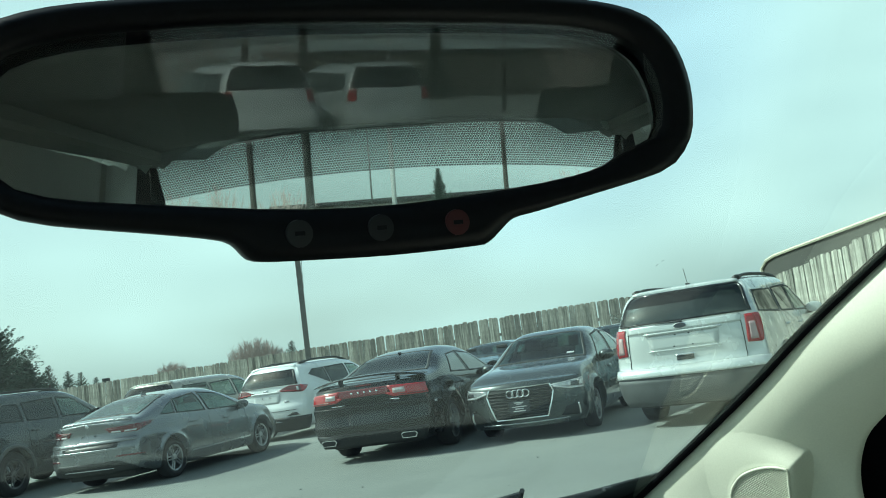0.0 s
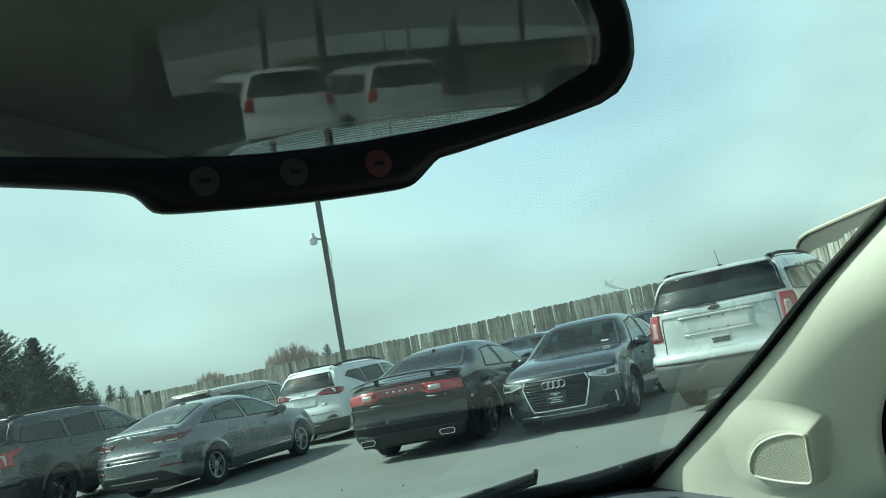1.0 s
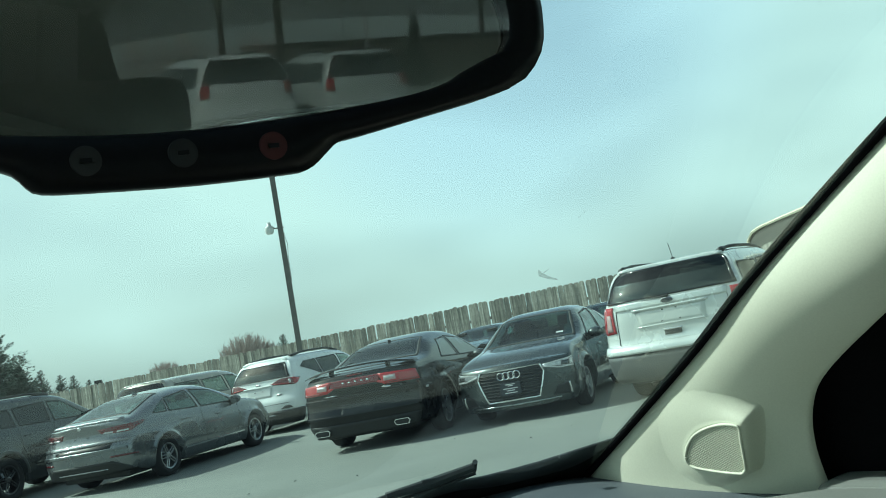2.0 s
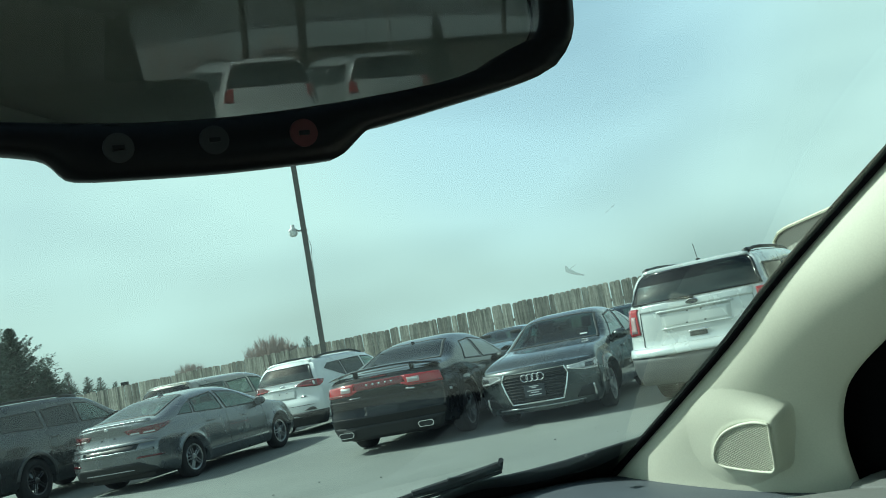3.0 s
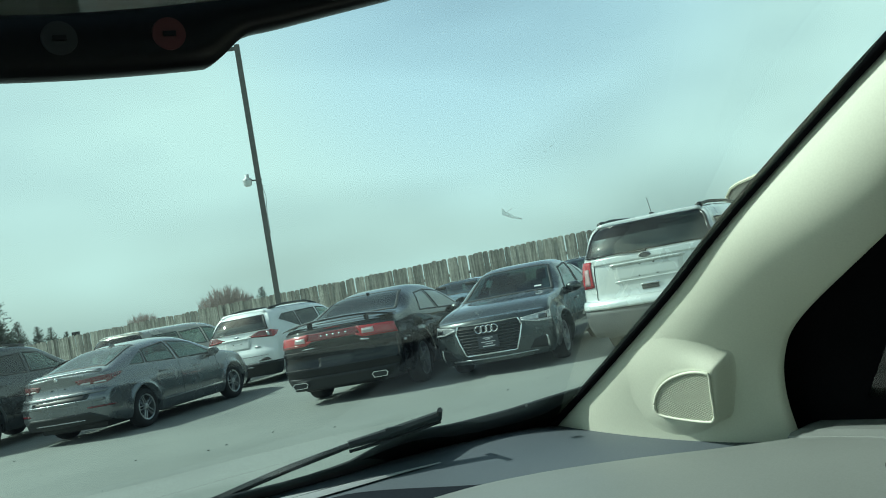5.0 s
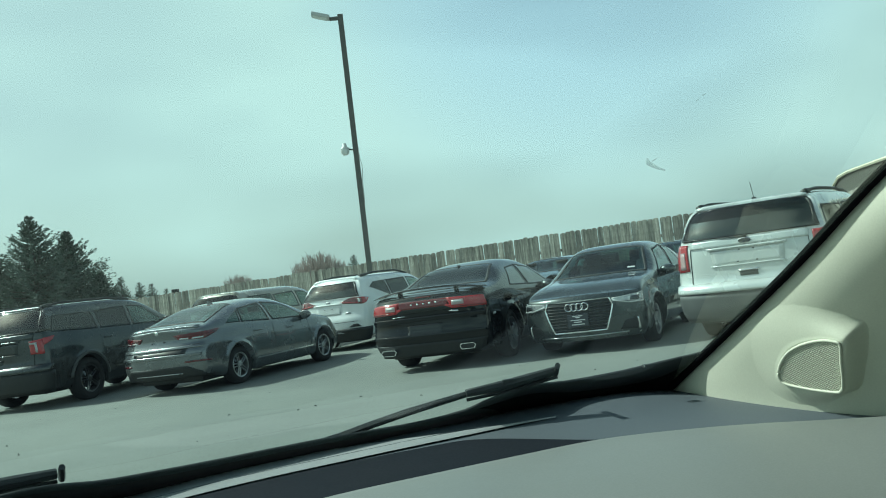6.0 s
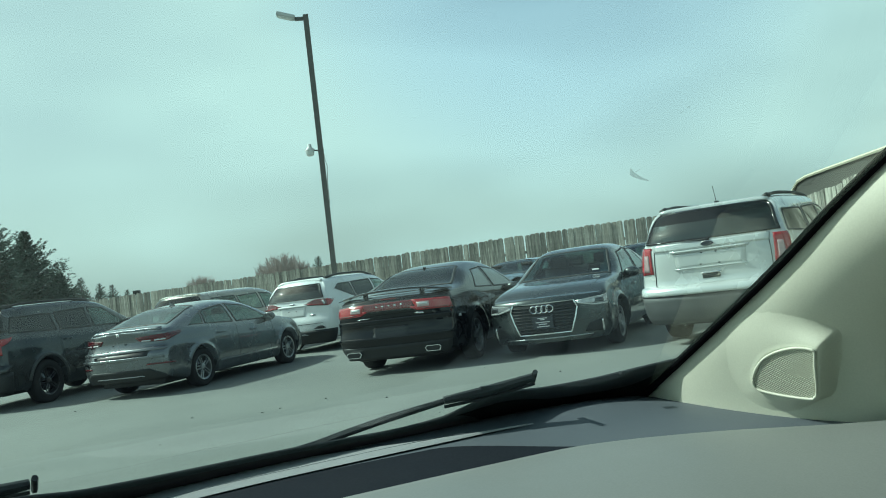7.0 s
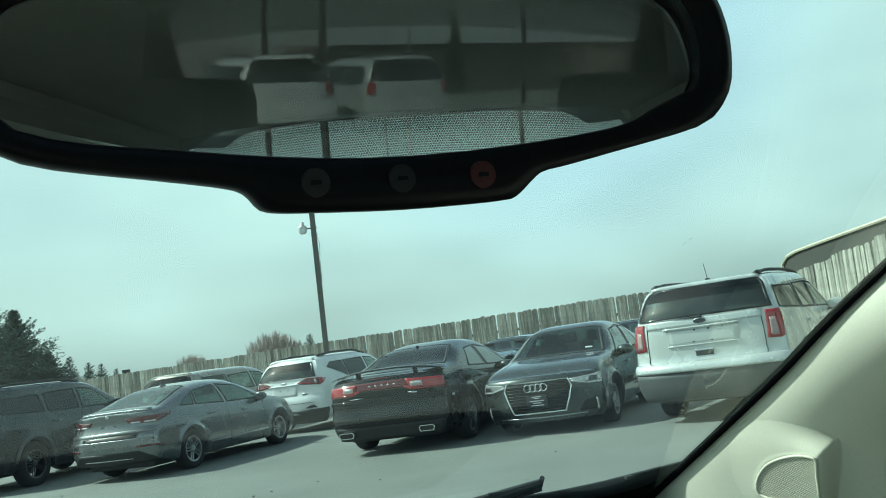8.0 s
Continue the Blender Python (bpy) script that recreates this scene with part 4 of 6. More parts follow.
def white_suv():
    sh = suv_shell(4.6, 1.845, 1.625, 0.36, belt=1.03, tyre=0.355, axles=(-1.28, 1.38), drop=0.06)
    spec = suv_spec(1.03, 1.625, 2.3, 0.355)
    spec["rear_window"] = (1.165, 1.485, 0.97, 0.93, 1)
    spec["sides"]["cargo"] = ((-1.70, 1.33), (-0.985, 1.075), (-1.02, 1.445), (-1.50, 1.435))
    spec["sides"]["rear"] = ((-0.95, 1.065), (-0.10, 1.04), (-0.12, 1.46), (-0.985, 1.445))
    c = car("suv", "white compact SUV with black lower bumper and red tail lamps", "car", sh, M_WHITE, spec, on_lot(-2.44, 22.05, -25.8))
    for sgn in (1, -1):
        k = ((0.32, 1.045), (1.0, 0.985), (1.0, 1.135), (0.72, 1.145))
        t = lamp_back(c, sh, "tail_lamp", k if sgn > 0 else both(k), M_DKRED, "dark red wedge lens", 0.016)
        k = ((1.0, 0.985), (1.16, 1.00), (1.72, 1.105), (1.0, 1.135))
        lamp_back(t, sh, "lamp_wing", k if sgn > 0 else both(k), M_RED, "", 0.016, 10)
        k = ((0.46, 1.045), (0.90, 1.015), (0.90, 1.035), (0.50, 1.060))
        lamp_back(t, sh, "lens_band", k if sgn > 0 else both(k), M_RED, "", 0.020, 6, 1)
        k = ((0.90, 1.03), (0.95, 1.03), (0.95, 1.11), (0.90, 1.11))
        lamp_back(t, sh, "reversing_lamp", k if sgn > 0 else both(k), M_CLEAR, "", 0.02, 2, 3)
        k = ((0.60, 0.515), (0.92, 0.515), (0.84, 0.575), (0.74, 0.575))
        lamp_back(c, sh, "reflector", k if sgn > 0 else both(k), M_PLASTIC, "dark corner reflector", 0.02, 4, 2)
        for ax in sh.axles:
            pts = [sh.side(ax + (sh.arch + 0.03) * math.cos(a), sh.tyre + (sh.arch + 0.03) * math.sin(a), sgn) for a in [radians(d) for d in range(4, 177, 8)]]
            part("arch_trim", rod(pts, 0.032, 6), M_PLASTIC, c, "black arch trim", smooth=True)
    lamp_back(c, sh, "bumper_lower", ((-1.55, 0.20), (1.55, 0.20), (1.55, 0.485), (-1.55, 0.485)), M_PLASTIC, "black lower bumper", 0.018, 36)
    for s in (1, -1):
        part("side_cladding", panel(quad_grid(lambda u, v, s=s: sh.side(u, v, s), (-0.88, 0.26), (0.98, 0.26), (0.98, 0.46), (-0.88, 0.46), 14, 3), 0.016), M_PLASTIC, c, "black side cladding", smooth=True)
    lamp_back(c, sh, "skid_plate", ((-0.45, 0.40), (0.45, 0.40), (0.36, 0.425), (-0.36, 0.425)), M_ALLOY, "silver skid plate", 0.026, 10)
    lamp_back(c, sh, "hatch_badge", ((-0.07, 1.065), (0.07, 1.065), (0.07, 1.105), (-0.07, 1.105)), M_CHROME, "", 0.014, 4, 2)
    lamp_back(c, sh, "number_plate_recess", ((-0.36, 0.80), (0.36, 0.80), (0.42, 1.02), (-0.42, 1.02)), M_WHITE, "empty plate recess", 0.006)
    lamp_back(c, sh, "hatch_trim", ((-0.48, 1.022), (0.48, 1.022), (0.46, 1.052), (-0.46, 1.052)), M_WHITE, "", 0.022, 12, 2)
    for q, z in ((-0.12, 0.94), (0.12, 0.94)):
        lamp_back(c, sh, "screw", ((q - 0.014, z - 0.01), (q + 0.014, z - 0.01), (q + 0.014, z + 0.01), (q - 0.014, z + 0.01)), M_PLASTIC, "", 0.012, 1, 1)
    lamp_back(c, sh, "hatch_script", ((-0.66, 0.80), (-0.52, 0.80), (-0.52, 0.835), (-0.66, 0.835)), M_ALLOY, "small grey badge", 0.010, 2, 1)
    lamp_back(c, sh, "hatch_seam", ((-0.86, 0.625), (0.86, 0.625), (0.86, 0.633), (-0.86, 0.633)), M_SLOTDARK, "", 0.004, 20, 1)
    part("roof_spoiler", panel(quad_grid(sh.over, (-2.29, -0.88), (-2.29, 0.88), (-2.08, 0.88), (-2.08, -0.88), 20, 4), 0.024), M_WHITE, c, smooth=True)
    roof_rails(c, sh, M_PLASTIC, -1.7, 0.3)
    return c


def big_suv(name, label, material, m, silver=True):
    sh = suv_shell(5.0, 2.0, 1.79, 0.36, belt=1.22, tyre=0.385, axles=(-1.40, 1.46), drop=0.06, tumble=0.15, boxy=10.0)
    sh.lift = 0.06
    spec = suv_spec(1.22, 1.79, 2.5, 0.385)
    spec["rear_window"] = (1.335, 1.722, 1.03, 1.03, 1)
    if not silver:
        spec["rim_mat"] = M_DKALLOY
        spec["tints"]["front"] = M_PALEGLASS
    c = car(name, label, "car", sh, material, spec, m)
    for sgn in (1, -1):
        if silver:
            k = ((0.84, 0.955), (1.0, 0.945), (1.0, 1.295), (0.89, 1.295))
            t = lamp_back(c, sh, "tail_lamp", k if sgn > 0 else both(k), M_RED, "red and clear upright lens", 0.014, 6, 8)
            k = ((1.0, 0.945), (1.10, 0.96), (1.30, 1.295), (1.0, 1.295))
            lamp_back(t, sh, "lamp_wing", k if sgn > 0 else both(k), M_RED, "", 0.014, 6, 8)
            k = ((0.885, 0.985), (0.985, 0.98), (0.985, 1.20), (0.915, 1.20))
            lamp_back(t, sh, "reversing_lamp", k if sgn > 0 else both(k), M_ROSE, "pale rose lens core", 0.02, 4, 5)
        else:
            k = ((0.76, 0.965), (1.0, 0.955), (1.0, 1.21), (0.75, 1.19))
            t = lamp_back(c, sh, "tail_lamp", k if sgn > 0 else both(k), M_RED, "red lens with a clear bracket", 0.014, 6, 6)
            k = ((1.0, 1.10), (1.55, 1.185), (1.69, 1.245), (1.0, 1.22))
            lamp_back(t, sh, "lamp_wing", k if sgn > 0 else both(k), M_RED, "", 0.014)
            k = ((0.855, 0.985), (0.895, 0.985), (0.895, 1.15), (0.855, 1.15))
            lamp_back(t, sh, "reversing_lamp", k if sgn > 0 else both(k), M_ALLOY, "", 0.02, 3, 4)
            k = ((0.76, 1.13), (0.895, 1.13), (0.895, 1.16), (0.76, 1.16))
            lamp_back(t, sh, "lens_bracket", k if sgn > 0 else both(k), M_ALLOY, "", 0.02, 3, 2)
        for ax in sh.axles:
            pts = [sh.side(ax + (sh.arch + 0.03) * math.cos(a), sh.tyre + (sh.arch + 0.03) * math.sin(a), sgn) for a in [radians(d) for d in range(4, 177, 8)]]
            part("arch_trim", rod(pts, 0.032, 6), M_CLAD, c, "grey arch trim", smooth=True)
    # blacker on the smoke grey car: the shade low on its tail, as colour
    lamp_back(c, sh, "bumper_lower", ((-1.45, 0.30), (1.45, 0.30), (1.45, 0.66), (-1.45, 0.66)), M_CLAD if silver else M_PLASTIC, "plastic lower bumper", 0.016, 36)
    for s in (() if silver else (1, -1)):
        k = ((0.99, 1.345), (1.53, 1.335), (1.88, 1.60), (0.99, 1.68))
        lamp_back(c, sh, "pillar_cover", k if s > 0 else both(k), M_GLOSS, "gloss black rear pillar", 0.004, 12, 8)
    lamp_back(c, sh, "bumper_step", ((-1.30, 0.665), (1.30, 0.665), (1.30, 0.765), (-1.30, 0.765)), material, "", 0.03, 32, 5)
    lamp_back(c, sh, "number_plate_recess", ((-0.48, 0.99), (0.48, 0.99), (0.52, 1.185), (-0.52, 1.185)), M_SILVER if silver else material, "empty plate recess", 0.004)
    lamp_back(c, sh, "recess_lip", ((-0.56, 1.19), (0.56, 1.19), (0.56, 1.215), (-0.56, 1.215)), material, "", 0.026, 14, 2)
    lamp_back(c, sh, "recess_sill", ((-0.50, 0.972), (0.50, 0.972), (0.50, 0.99), (-0.50, 0.99)), material, "", 0.018, 12, 1)
    lamp_back(c, sh, "hatch_brow", ((-0.83, 1.225), (0.83, 1.225), (0.86, 1.315), (-0.86, 1.315)), material, "", 0.016, 20, 4)
    for q, z in ((-0.13, 1.02), (0.13, 1.02), (-0.1, 1.165), (0.1, 1.165)):
        lamp_back(c, sh, "screw", ((q - 0.012, z - 0.008), (q + 0.012, z - 0.008), (q + 0.012, z + 0.008), (q - 0.012, z + 0.008)), M_PLASTIC, "", 0.012, 1, 1)
    p = sh.back(0, 1.272)
    bm = lathe([(0.0, 0.0005), (0.0, 1.0), (0.012, 1.0), (0.016, 0.85), (0.014, 0.0005)], "x", 28)
    bmesh.ops.scale(bm, vec=(-1, 0.085, 0.036), verts=bm.verts)
    b = part("badge", bm, M_CHROME, c, "oval badge", m=pose(p.x - 0.020, 0, 1.272))
    bm = lathe([(0.0, 0.0005), (0.0, 1.0), (0.004, 0.95), (0.004, 0.0005)], "x", 28)
    bmesh.ops.scale(bm, vec=(-1, 0.079, 0.031), verts=bm.verts)
    part("badge_field", bm, M_PLATE, b, "", m=pose(-0.015, 0, 0))
    lamp_back(c, sh, "hatch_handle", ((-0.12, 0.84), (0.12, 0.84), (0.12, 0.90), (-0.12, 0.90)), M_CLAD, "recessed hatch handle", 0.008, 6, 2)
    lamp_back(c, sh, "handle_lip", ((-0.14, 0.90), (0.14, 0.90), (0.14, 0.918), (-0.14, 0.918)), M_CHROME if silver else M_PLASTIC, "", 0.02, 6, 1)
    lamp_back(c, sh, "hatch_seam", ((-0.80, 0.775), (0.80, 0.775), (0.80, 0.785), (-0.80, 0.785)), M_PLASTIC, "", 0.004, 20, 1)
    for s in (1, -1):
        k = ((0.795, 0.775), (0.805, 0.775), (0.835, 1.33), (0.825, 1.33))
        lamp_back(c, sh, "hatch_seam", k if s > 0 else both(k), M_PLASTIC, "", 0.004, 1, 12)
    part("roof_spoiler", panel(quad_grid(sh.over, (-2.49, -0.90), (-2.49, 0.90), (-2.25, 0.90), (-2.25, -0.90), 20, 4), 0.022), material, c, smooth=True)
    roof_rails(c, sh, M_PLASTIC, -2.20, 0.2, 0.86, 0.034, 0.050)
    wp = [sh.back(q, 1.325 + 0.03 * abs(q - 0.02)) + Vector((-0.025, 0, 0)) for q in (0.0, 0.12, 0.25, 0.40)]
    rw = part("rear_wiper", rod(wp, [0.014, 0.010, 0.008, 0.006], 6), M_PLASTIC, c, "black rear wiper")
    part("wiper_boss", box((0.03, 0.06, 0.035), wp[0], 0.01), M_PLASTIC, rw)
    part("aerial_base", box((0.07, 0.05, 0.03), (-1.85, 0, 1.79), 0.012), M_PLASTIC, c)
    part("aerial", rod([(-1.86, 0, 1.80), (-1.94, 0, 2.0)], 0.004, 6), M_PLASTIC, c)
    return c


def plain_suv(name, label, material, m, H=1.72, L=4.8, belt=1.08, rails=True, side_glass=None):
    sh = suv_shell(L, 1.9, H, 0.22, belt=belt, tyre=0.35, axles=(-1.35, 1.42), drop=0.05)
    spec = suv_spec(belt, H, L / 2, 0.35)
    if side_glass:
        spec["tints"].update({"cargo": side_glass, "rear": side_glass})
        spec["sides"]["cargo"] = ((-L / 2 + 0.36, belt + 0.06), (-1.0, belt + 0.035), (-1.03, H - 0.16), (-L / 2 + 0.48, H - 0.17))
    c = car(name, label, "car", sh, material, spec, m)
    for sgn in (1, -1):
        k = ((0.80, belt - 0.12), (1.0, belt - 0.12), (1.0, belt + 0.10), (0.84, belt + 0.10))
        lamp_back(c, sh, "tail_lamp", k if sgn > 0 else both(k), M_RED, "red lens", 0.014)
        k = ((0.62, 0.72), (1.1, 0.74), (1.2, 0.86), (0.66, 0.84))
        lamp_back(c, sh, "headlamp", k if sgn > 0 else both(k), M_CLEAR, "clear lens", 0.014, fn=sh.face)
    lamp_back(c, sh, "grille", ((-0.5, 0.55), (0.5, 0.55), (0.55, 0.80), (-0.55, 0.80)), M_PLASTIC, "black grille", 0.008, fn=sh.face)
    lamp_back(c, sh, "bumper_lower", ((-1.0, 0.28), (1.0, 0.28), (1.0, 0.5), (-1.0, 0.5)), M_PLASTIC, "", 0.014, 20)
    part("roof_spoiler", panel(quad_grid(sh.over, (-L / 2 + 0.01, -0.88), (-L / 2 + 0.01, 0.88), (-L / 2 + 0.22, 0.88), (-L / 2 + 0.22, -0.88), 20, 4), 0.024), material, c, smooth=True)
    if rails:
        roof_rails(c, sh, M_PLASTIC, -1.8, 0.2, 0.80)
    return c


def plain_sedan(name, label, material, m):
    sh = Shell(4.6, 1.80,
               [(-2.3, 1.04), (-1.95, 1.10), (-1.7, 1.12), (-0.8, 1.40), (-0.25, 1.43), (0.15, 1.41), (0.45, 1.33), (1.22, 1.0), (1.8, 0.9), (2.15, 0.78), (2.3, 0.63)],
               [(-2.3, 0.96), (-1.2, 0.98), (0, 0.94), (1.2, 0.89), (1.9, 0.78), (2.3, 0.58)], ZR, ZF, (-1.32, 1.40), 0.32)
    spec = dict(sides={"rear": ((-1.15, 1.01), (-0.28, 0.975), (-0.30, 1.325), (-0.75, 1.29)), "front": ((-0.20, 0.97), (0.88, 0.945), (0.34, 1.265), (-0.22, 1.335))},
                windscreen=(1.16, 0.42, 0.90, 0.84), rear_window=(-1.62, -0.82, 0.84, 0.78), rim=0.215, wide=0.21, seams=(-0.24, 0.9), handles=(-0.7, 0.28), mirror_x=0.74)
    c = car(name, label, "car", sh, material, spec, m)
    for sgn in (1, -1):
        k = ((0.55, 0.80), (1.2, 0.82), (1.2, 0.93), (0.58, 0.92))
        lamp_back(c, sh, "tail_lamp", k if sgn > 0 else both(k), M_RED, "red lens", 0.014)
    return c


black_sedan()
compact_front()
grey_sedan()
white_suv()
big_suv("suv", "pale silver large SUV with grey lower bumper, roof rails", M_SILVER, on_lot(4.67, 13.53, -33.0))
big_suv("suv", "smoke grey large SUV with red bracket tail lamps", M_SMOKE, on_lot(-7.77, 17.89, -17.1), False)
plain_suv("minivan", "champagne minivan with pale side windows behind the sedans", M_TAN, on_lot(-5.40, 23.2, -24.0), H=1.66, rails=False, side_glass=M_PALEGLASS)
plain_sedan("sedan", "slate blue sedan mostly hidden in the second row", M_TEAL, on_lot(1.9, 21.2, -23.0))
plain_sedan("sedan", "silver sedan mostly hidden beside a larger car", M_SILVER, on_lot(4.5, 20.3, -23.0))
plain_sedan("sedan", "slate blue sedan beside the tall side fence", M_TEAL, on_lot(6.95, 18.9, -15.0))


# ---------------------------------------------------------------- fence, pole, shed
def fence_wood():
    m = mat("weathered_fence_wood", (0.33, 0.315, 0.27), rough=0.9, vary=0.35, scale=6, fine=70, bump=0.5)
    n, l = m.node_tree.nodes, m.node_tree.links
    b = n["Principled BSDF"]
    old = b.inputs["Base Color"].links[0].from_socket
    oi = n.new("ShaderNodeObjectInfo")
    tc, mp, no = n.new("ShaderNodeTexCoord"), n.new("ShaderNodeMapping"), n.new("ShaderNodeTexNoise")
    mp.inputs["Scale"].default_value = (22, 22, 1.3)
    no.inputs["Scale"].default_value, no.inputs["Detail"].default_value = 1.0, 8
    add = n.new("ShaderNodeVectorMath")
    l.new(tc.outputs["Object"], mp.inputs[0])
    l.new(mp.outputs[0], add.inputs[0])
    sc = n.new("ShaderNodeMath")
    sc.operation, sc.inputs[1].default_value = "MULTIPLY", 40.0
    l.new(oi.outputs["Random"], sc.inputs[0])
    l.new(sc.outputs[0], add.inputs[1])
    l.new(add.outputs[0], no.inputs["Vector"])
    r, r2 = n.new("ShaderNodeMapRange"), n.new("ShaderNodeMapRange")
    r.inputs[1].default_value, r.inputs[2].default_value, r.inputs[3].default_value, r.inputs[4].default_value = 0.3, 0.7, 0.42, 1.35
    r2.inputs[3].default_value, r2.inputs[4].default_value = 0.60, 1.32
    l.new(no.outputs[0], r.inputs[0])
    l.new(oi.outputs["Random"], r2.inputs[0])
    k = n.new("ShaderNodeMath")
    k.operation = "MULTIPLY"
    l.new(r.outputs[0], k.inputs[0])
    l.new(r2.outputs[0], k.inputs[1])
    x = n.new("ShaderNodeMixRGB")
    x.blend_type, x.inputs[0].default_value = "MULTIPLY", 1.0
    l.new(old, x.inputs[1])
    l.new(k.outputs[0], x.inputs[2])
    l.new(x.outputs[0], b.inputs["Base Color"])
    return m


M_FENCE = fence_wood()


def picket(h, w=0.147, t=0.018):
    out = [(-w / 2, 0), (w / 2, 0), (w / 2, h - 0.045), (w * 0.36, h - 0.012), (w * 0.15, h), (-w * 0.15, h), (-w * 0.36, h - 0.012), (-w / 2, h - 0.045)]
    bm = prism(out, t)
    bmesh.ops.recalc_face_normals(bm, faces=bm.faces)
    me = bpy.data.meshes.new("picket")
    bm.to_mesh(me)
    bm.free()
    me.materials.append(M_FENCE)
    return me


def fence(label, p0, p1, top0, top1, steps, pitch=0.152):
    """A picket fence from p0 to p1 whose top goes from top0 to top1 in steps."""
    p0, p1 = Vector(p0), Vector(p1)
    d = (p1 - p0)
    n = int(d.length / pitch)
    yaw = math.degrees(math.atan2(d.y, d.x))
    root = new("fence")
    root.matrix_basis = pose(p0.x, p0.y, ground_z(*p0), 0, 0, yaw)
    tagged(root, label, "fence")
    sizes = {}
    for i in range(n):
        t = i / max(n - 1, 1)
        lv = math.floor(t * steps) / max(steps - 1, 1)
        p = p0 + d * t
        h = top0 + (top1 - top0) * min(lv, 1.0) * 0.35 + (top1 - top0) * t * 0.65 - ground_z(p.x, p.y)
        h = round(h + random.uniform(-0.014, 0.014), 2)
        if h not in sizes:
            sizes[h] = picket(h)
        put("picket", sizes[h], root, m=pose(i * pitch, random.uniform(-0.006, 0.006), ground_z(p.x, p.y) - root.location.z, random.uniform(-0.5, 0.5), random.uniform(-0.7, 0.7), random.uniform(-2, 2)))
    for k in range(3):
        z0 = (0.3, 0.95, 1.6)[k]
        part("rail", rod([(0, -0.05, z0), (d.length, -0.05, z0 + ground_z(*p1) - ground_z(*p0))], 0.04, 4), M_FENCE, root)
    for k in range(int(d.length / 2.4) + 1):
        q = p0 + d.normalized() * k * 2.4
        zz = ground_z(q.x, q.y) - root.location.z
        part("post", box((0.09, 0.09, 1.85), (k * 2.4, -0.10, zz + 0.925), 0.004), M_FENCE, root)
    return root


fence("weathered grey dog-eared wooden picket fence behind the cars", (8.5, 21.9), (-13.5, 31.8), 2.35, 1.90, 9)
fence("taller weathered wooden picket fence along the lot's side", (9.0, 12.0), (8.55, 21.7), 3.1, 2.28, 5)

M_POLE = mat("bronze_painted_steel", (0.105, 0.104, 0.096), rough=0.55, vary=0.2, metal=0.2)
M_GALV = mat("pale_lamp_housing", (0.55, 0.56, 0.55), rough=0.45, vary=0.1)
M_LENS = mat("prismatic_lamp_glass", (0.75, 0.78, 0.76), rough=0.25, vary=0.1, coat=0.5)


def light_pole(x, y, h):
    z = ground_z(x, y)
    root = new("street_lamp")
    root.matrix_basis = pose(x, y, z, 0, 0, 6)
    tagged(root, "tall square bronze light pole with a flat lamp head", "street lamp")
    part("pole", box((0.15, 0.15, h), (0, 0, h / 2), 0.012), M_POLE, root)
    part("base_plate", box((0.34, 0.34, 0.04), (0, 0, 0.02), 0.006), M_POLE, root)
    part("arm", box((0.26, 0.08, 0.10), (-0.18, 0, h - 0.10), 0.01), M_POLE, root)
    hd = part("lamp_head", box((0.52, 0.34, 0.10), (-0.55, 0, h + 0.01), 0.03, pose(0, 0, 0, 0, 17, 0)), M_GALV, root, "pale grey flat head")
    part("lens", box((0.40, 0.26, 0.02), (-0.575, 0, h - 0.045), 0.005, pose(0, 0, 0, 0, 17, 0)), M_LENS, hd)
    zl = 5.24 - z
    part("side_arm", rod([(0.10, 0, zl + 0.03), (-0.15, 0, zl + 0.03), (-0.20, 0, zl + 0.06)], 0.022, 8), M_POLE, root)
    bm = lathe([(0.16, 0.0005), (0.16, 0.055), (0.07, 0.06), (0.02, 0.13), (-0.02, 0.13)], "z", 18)
    dl = part("barn_light", bm, M_GALV, root, "small barn light", smooth=True, m=pose(-0.30, 0, zl + 0.06))
    part("refractor", lathe([(-0.02, 0.125), (-0.13, 0.11), (-0.17, 0.07), (-0.17, 0.0005)], "z", 18), M_LENS, dl, smooth=True)
    part("cable", rod([(0.08, -0.04, zl - 0.2), (0.13, -0.04, zl - 0.45), (0.09, -0.04, zl - 0.9), (0.085, -0.04, zl - 1.5)], 0.007, 5), M_PLASTIC, root)
    part("conduit_clip", box((0.03, 0.06, 0.03), (0.09, 0, zl - 0.15), 0.004), M_POLE, root)
    return root


light_pole(-3.12, 25.4, 9.05)

M_SHED = mat("dark_taupe_siding", (0.060, 0.057, 0.050), rough=0.8, vary=0.12)
M_TRIM = mat("cream_trim", (0.62, 0.58, 0.44), rough=0.6, vary=0.08)
shed = new("shed")
shed.matrix_basis = pose(0, 0, 0)
tagged(shed, "dark taupe building with cream edge trim behind the fence", "building")
o = [(29.1, 0.2), (29.05, 2.80), (28.6, 3.02), (27.9, 3.11), (26.4, 3.17), (8.0, 3.80), (8.0, 0.2)]
part("wall", prism(o, 4.0, "yz"), M_SHED, shed, m=pose(13.3, 0, 0))
tr = [Vector((11.26, a, b)) for a, b in o[:6]]
part("edge_trim", rod(tr, 0.05, 6), M_TRIM, shed)


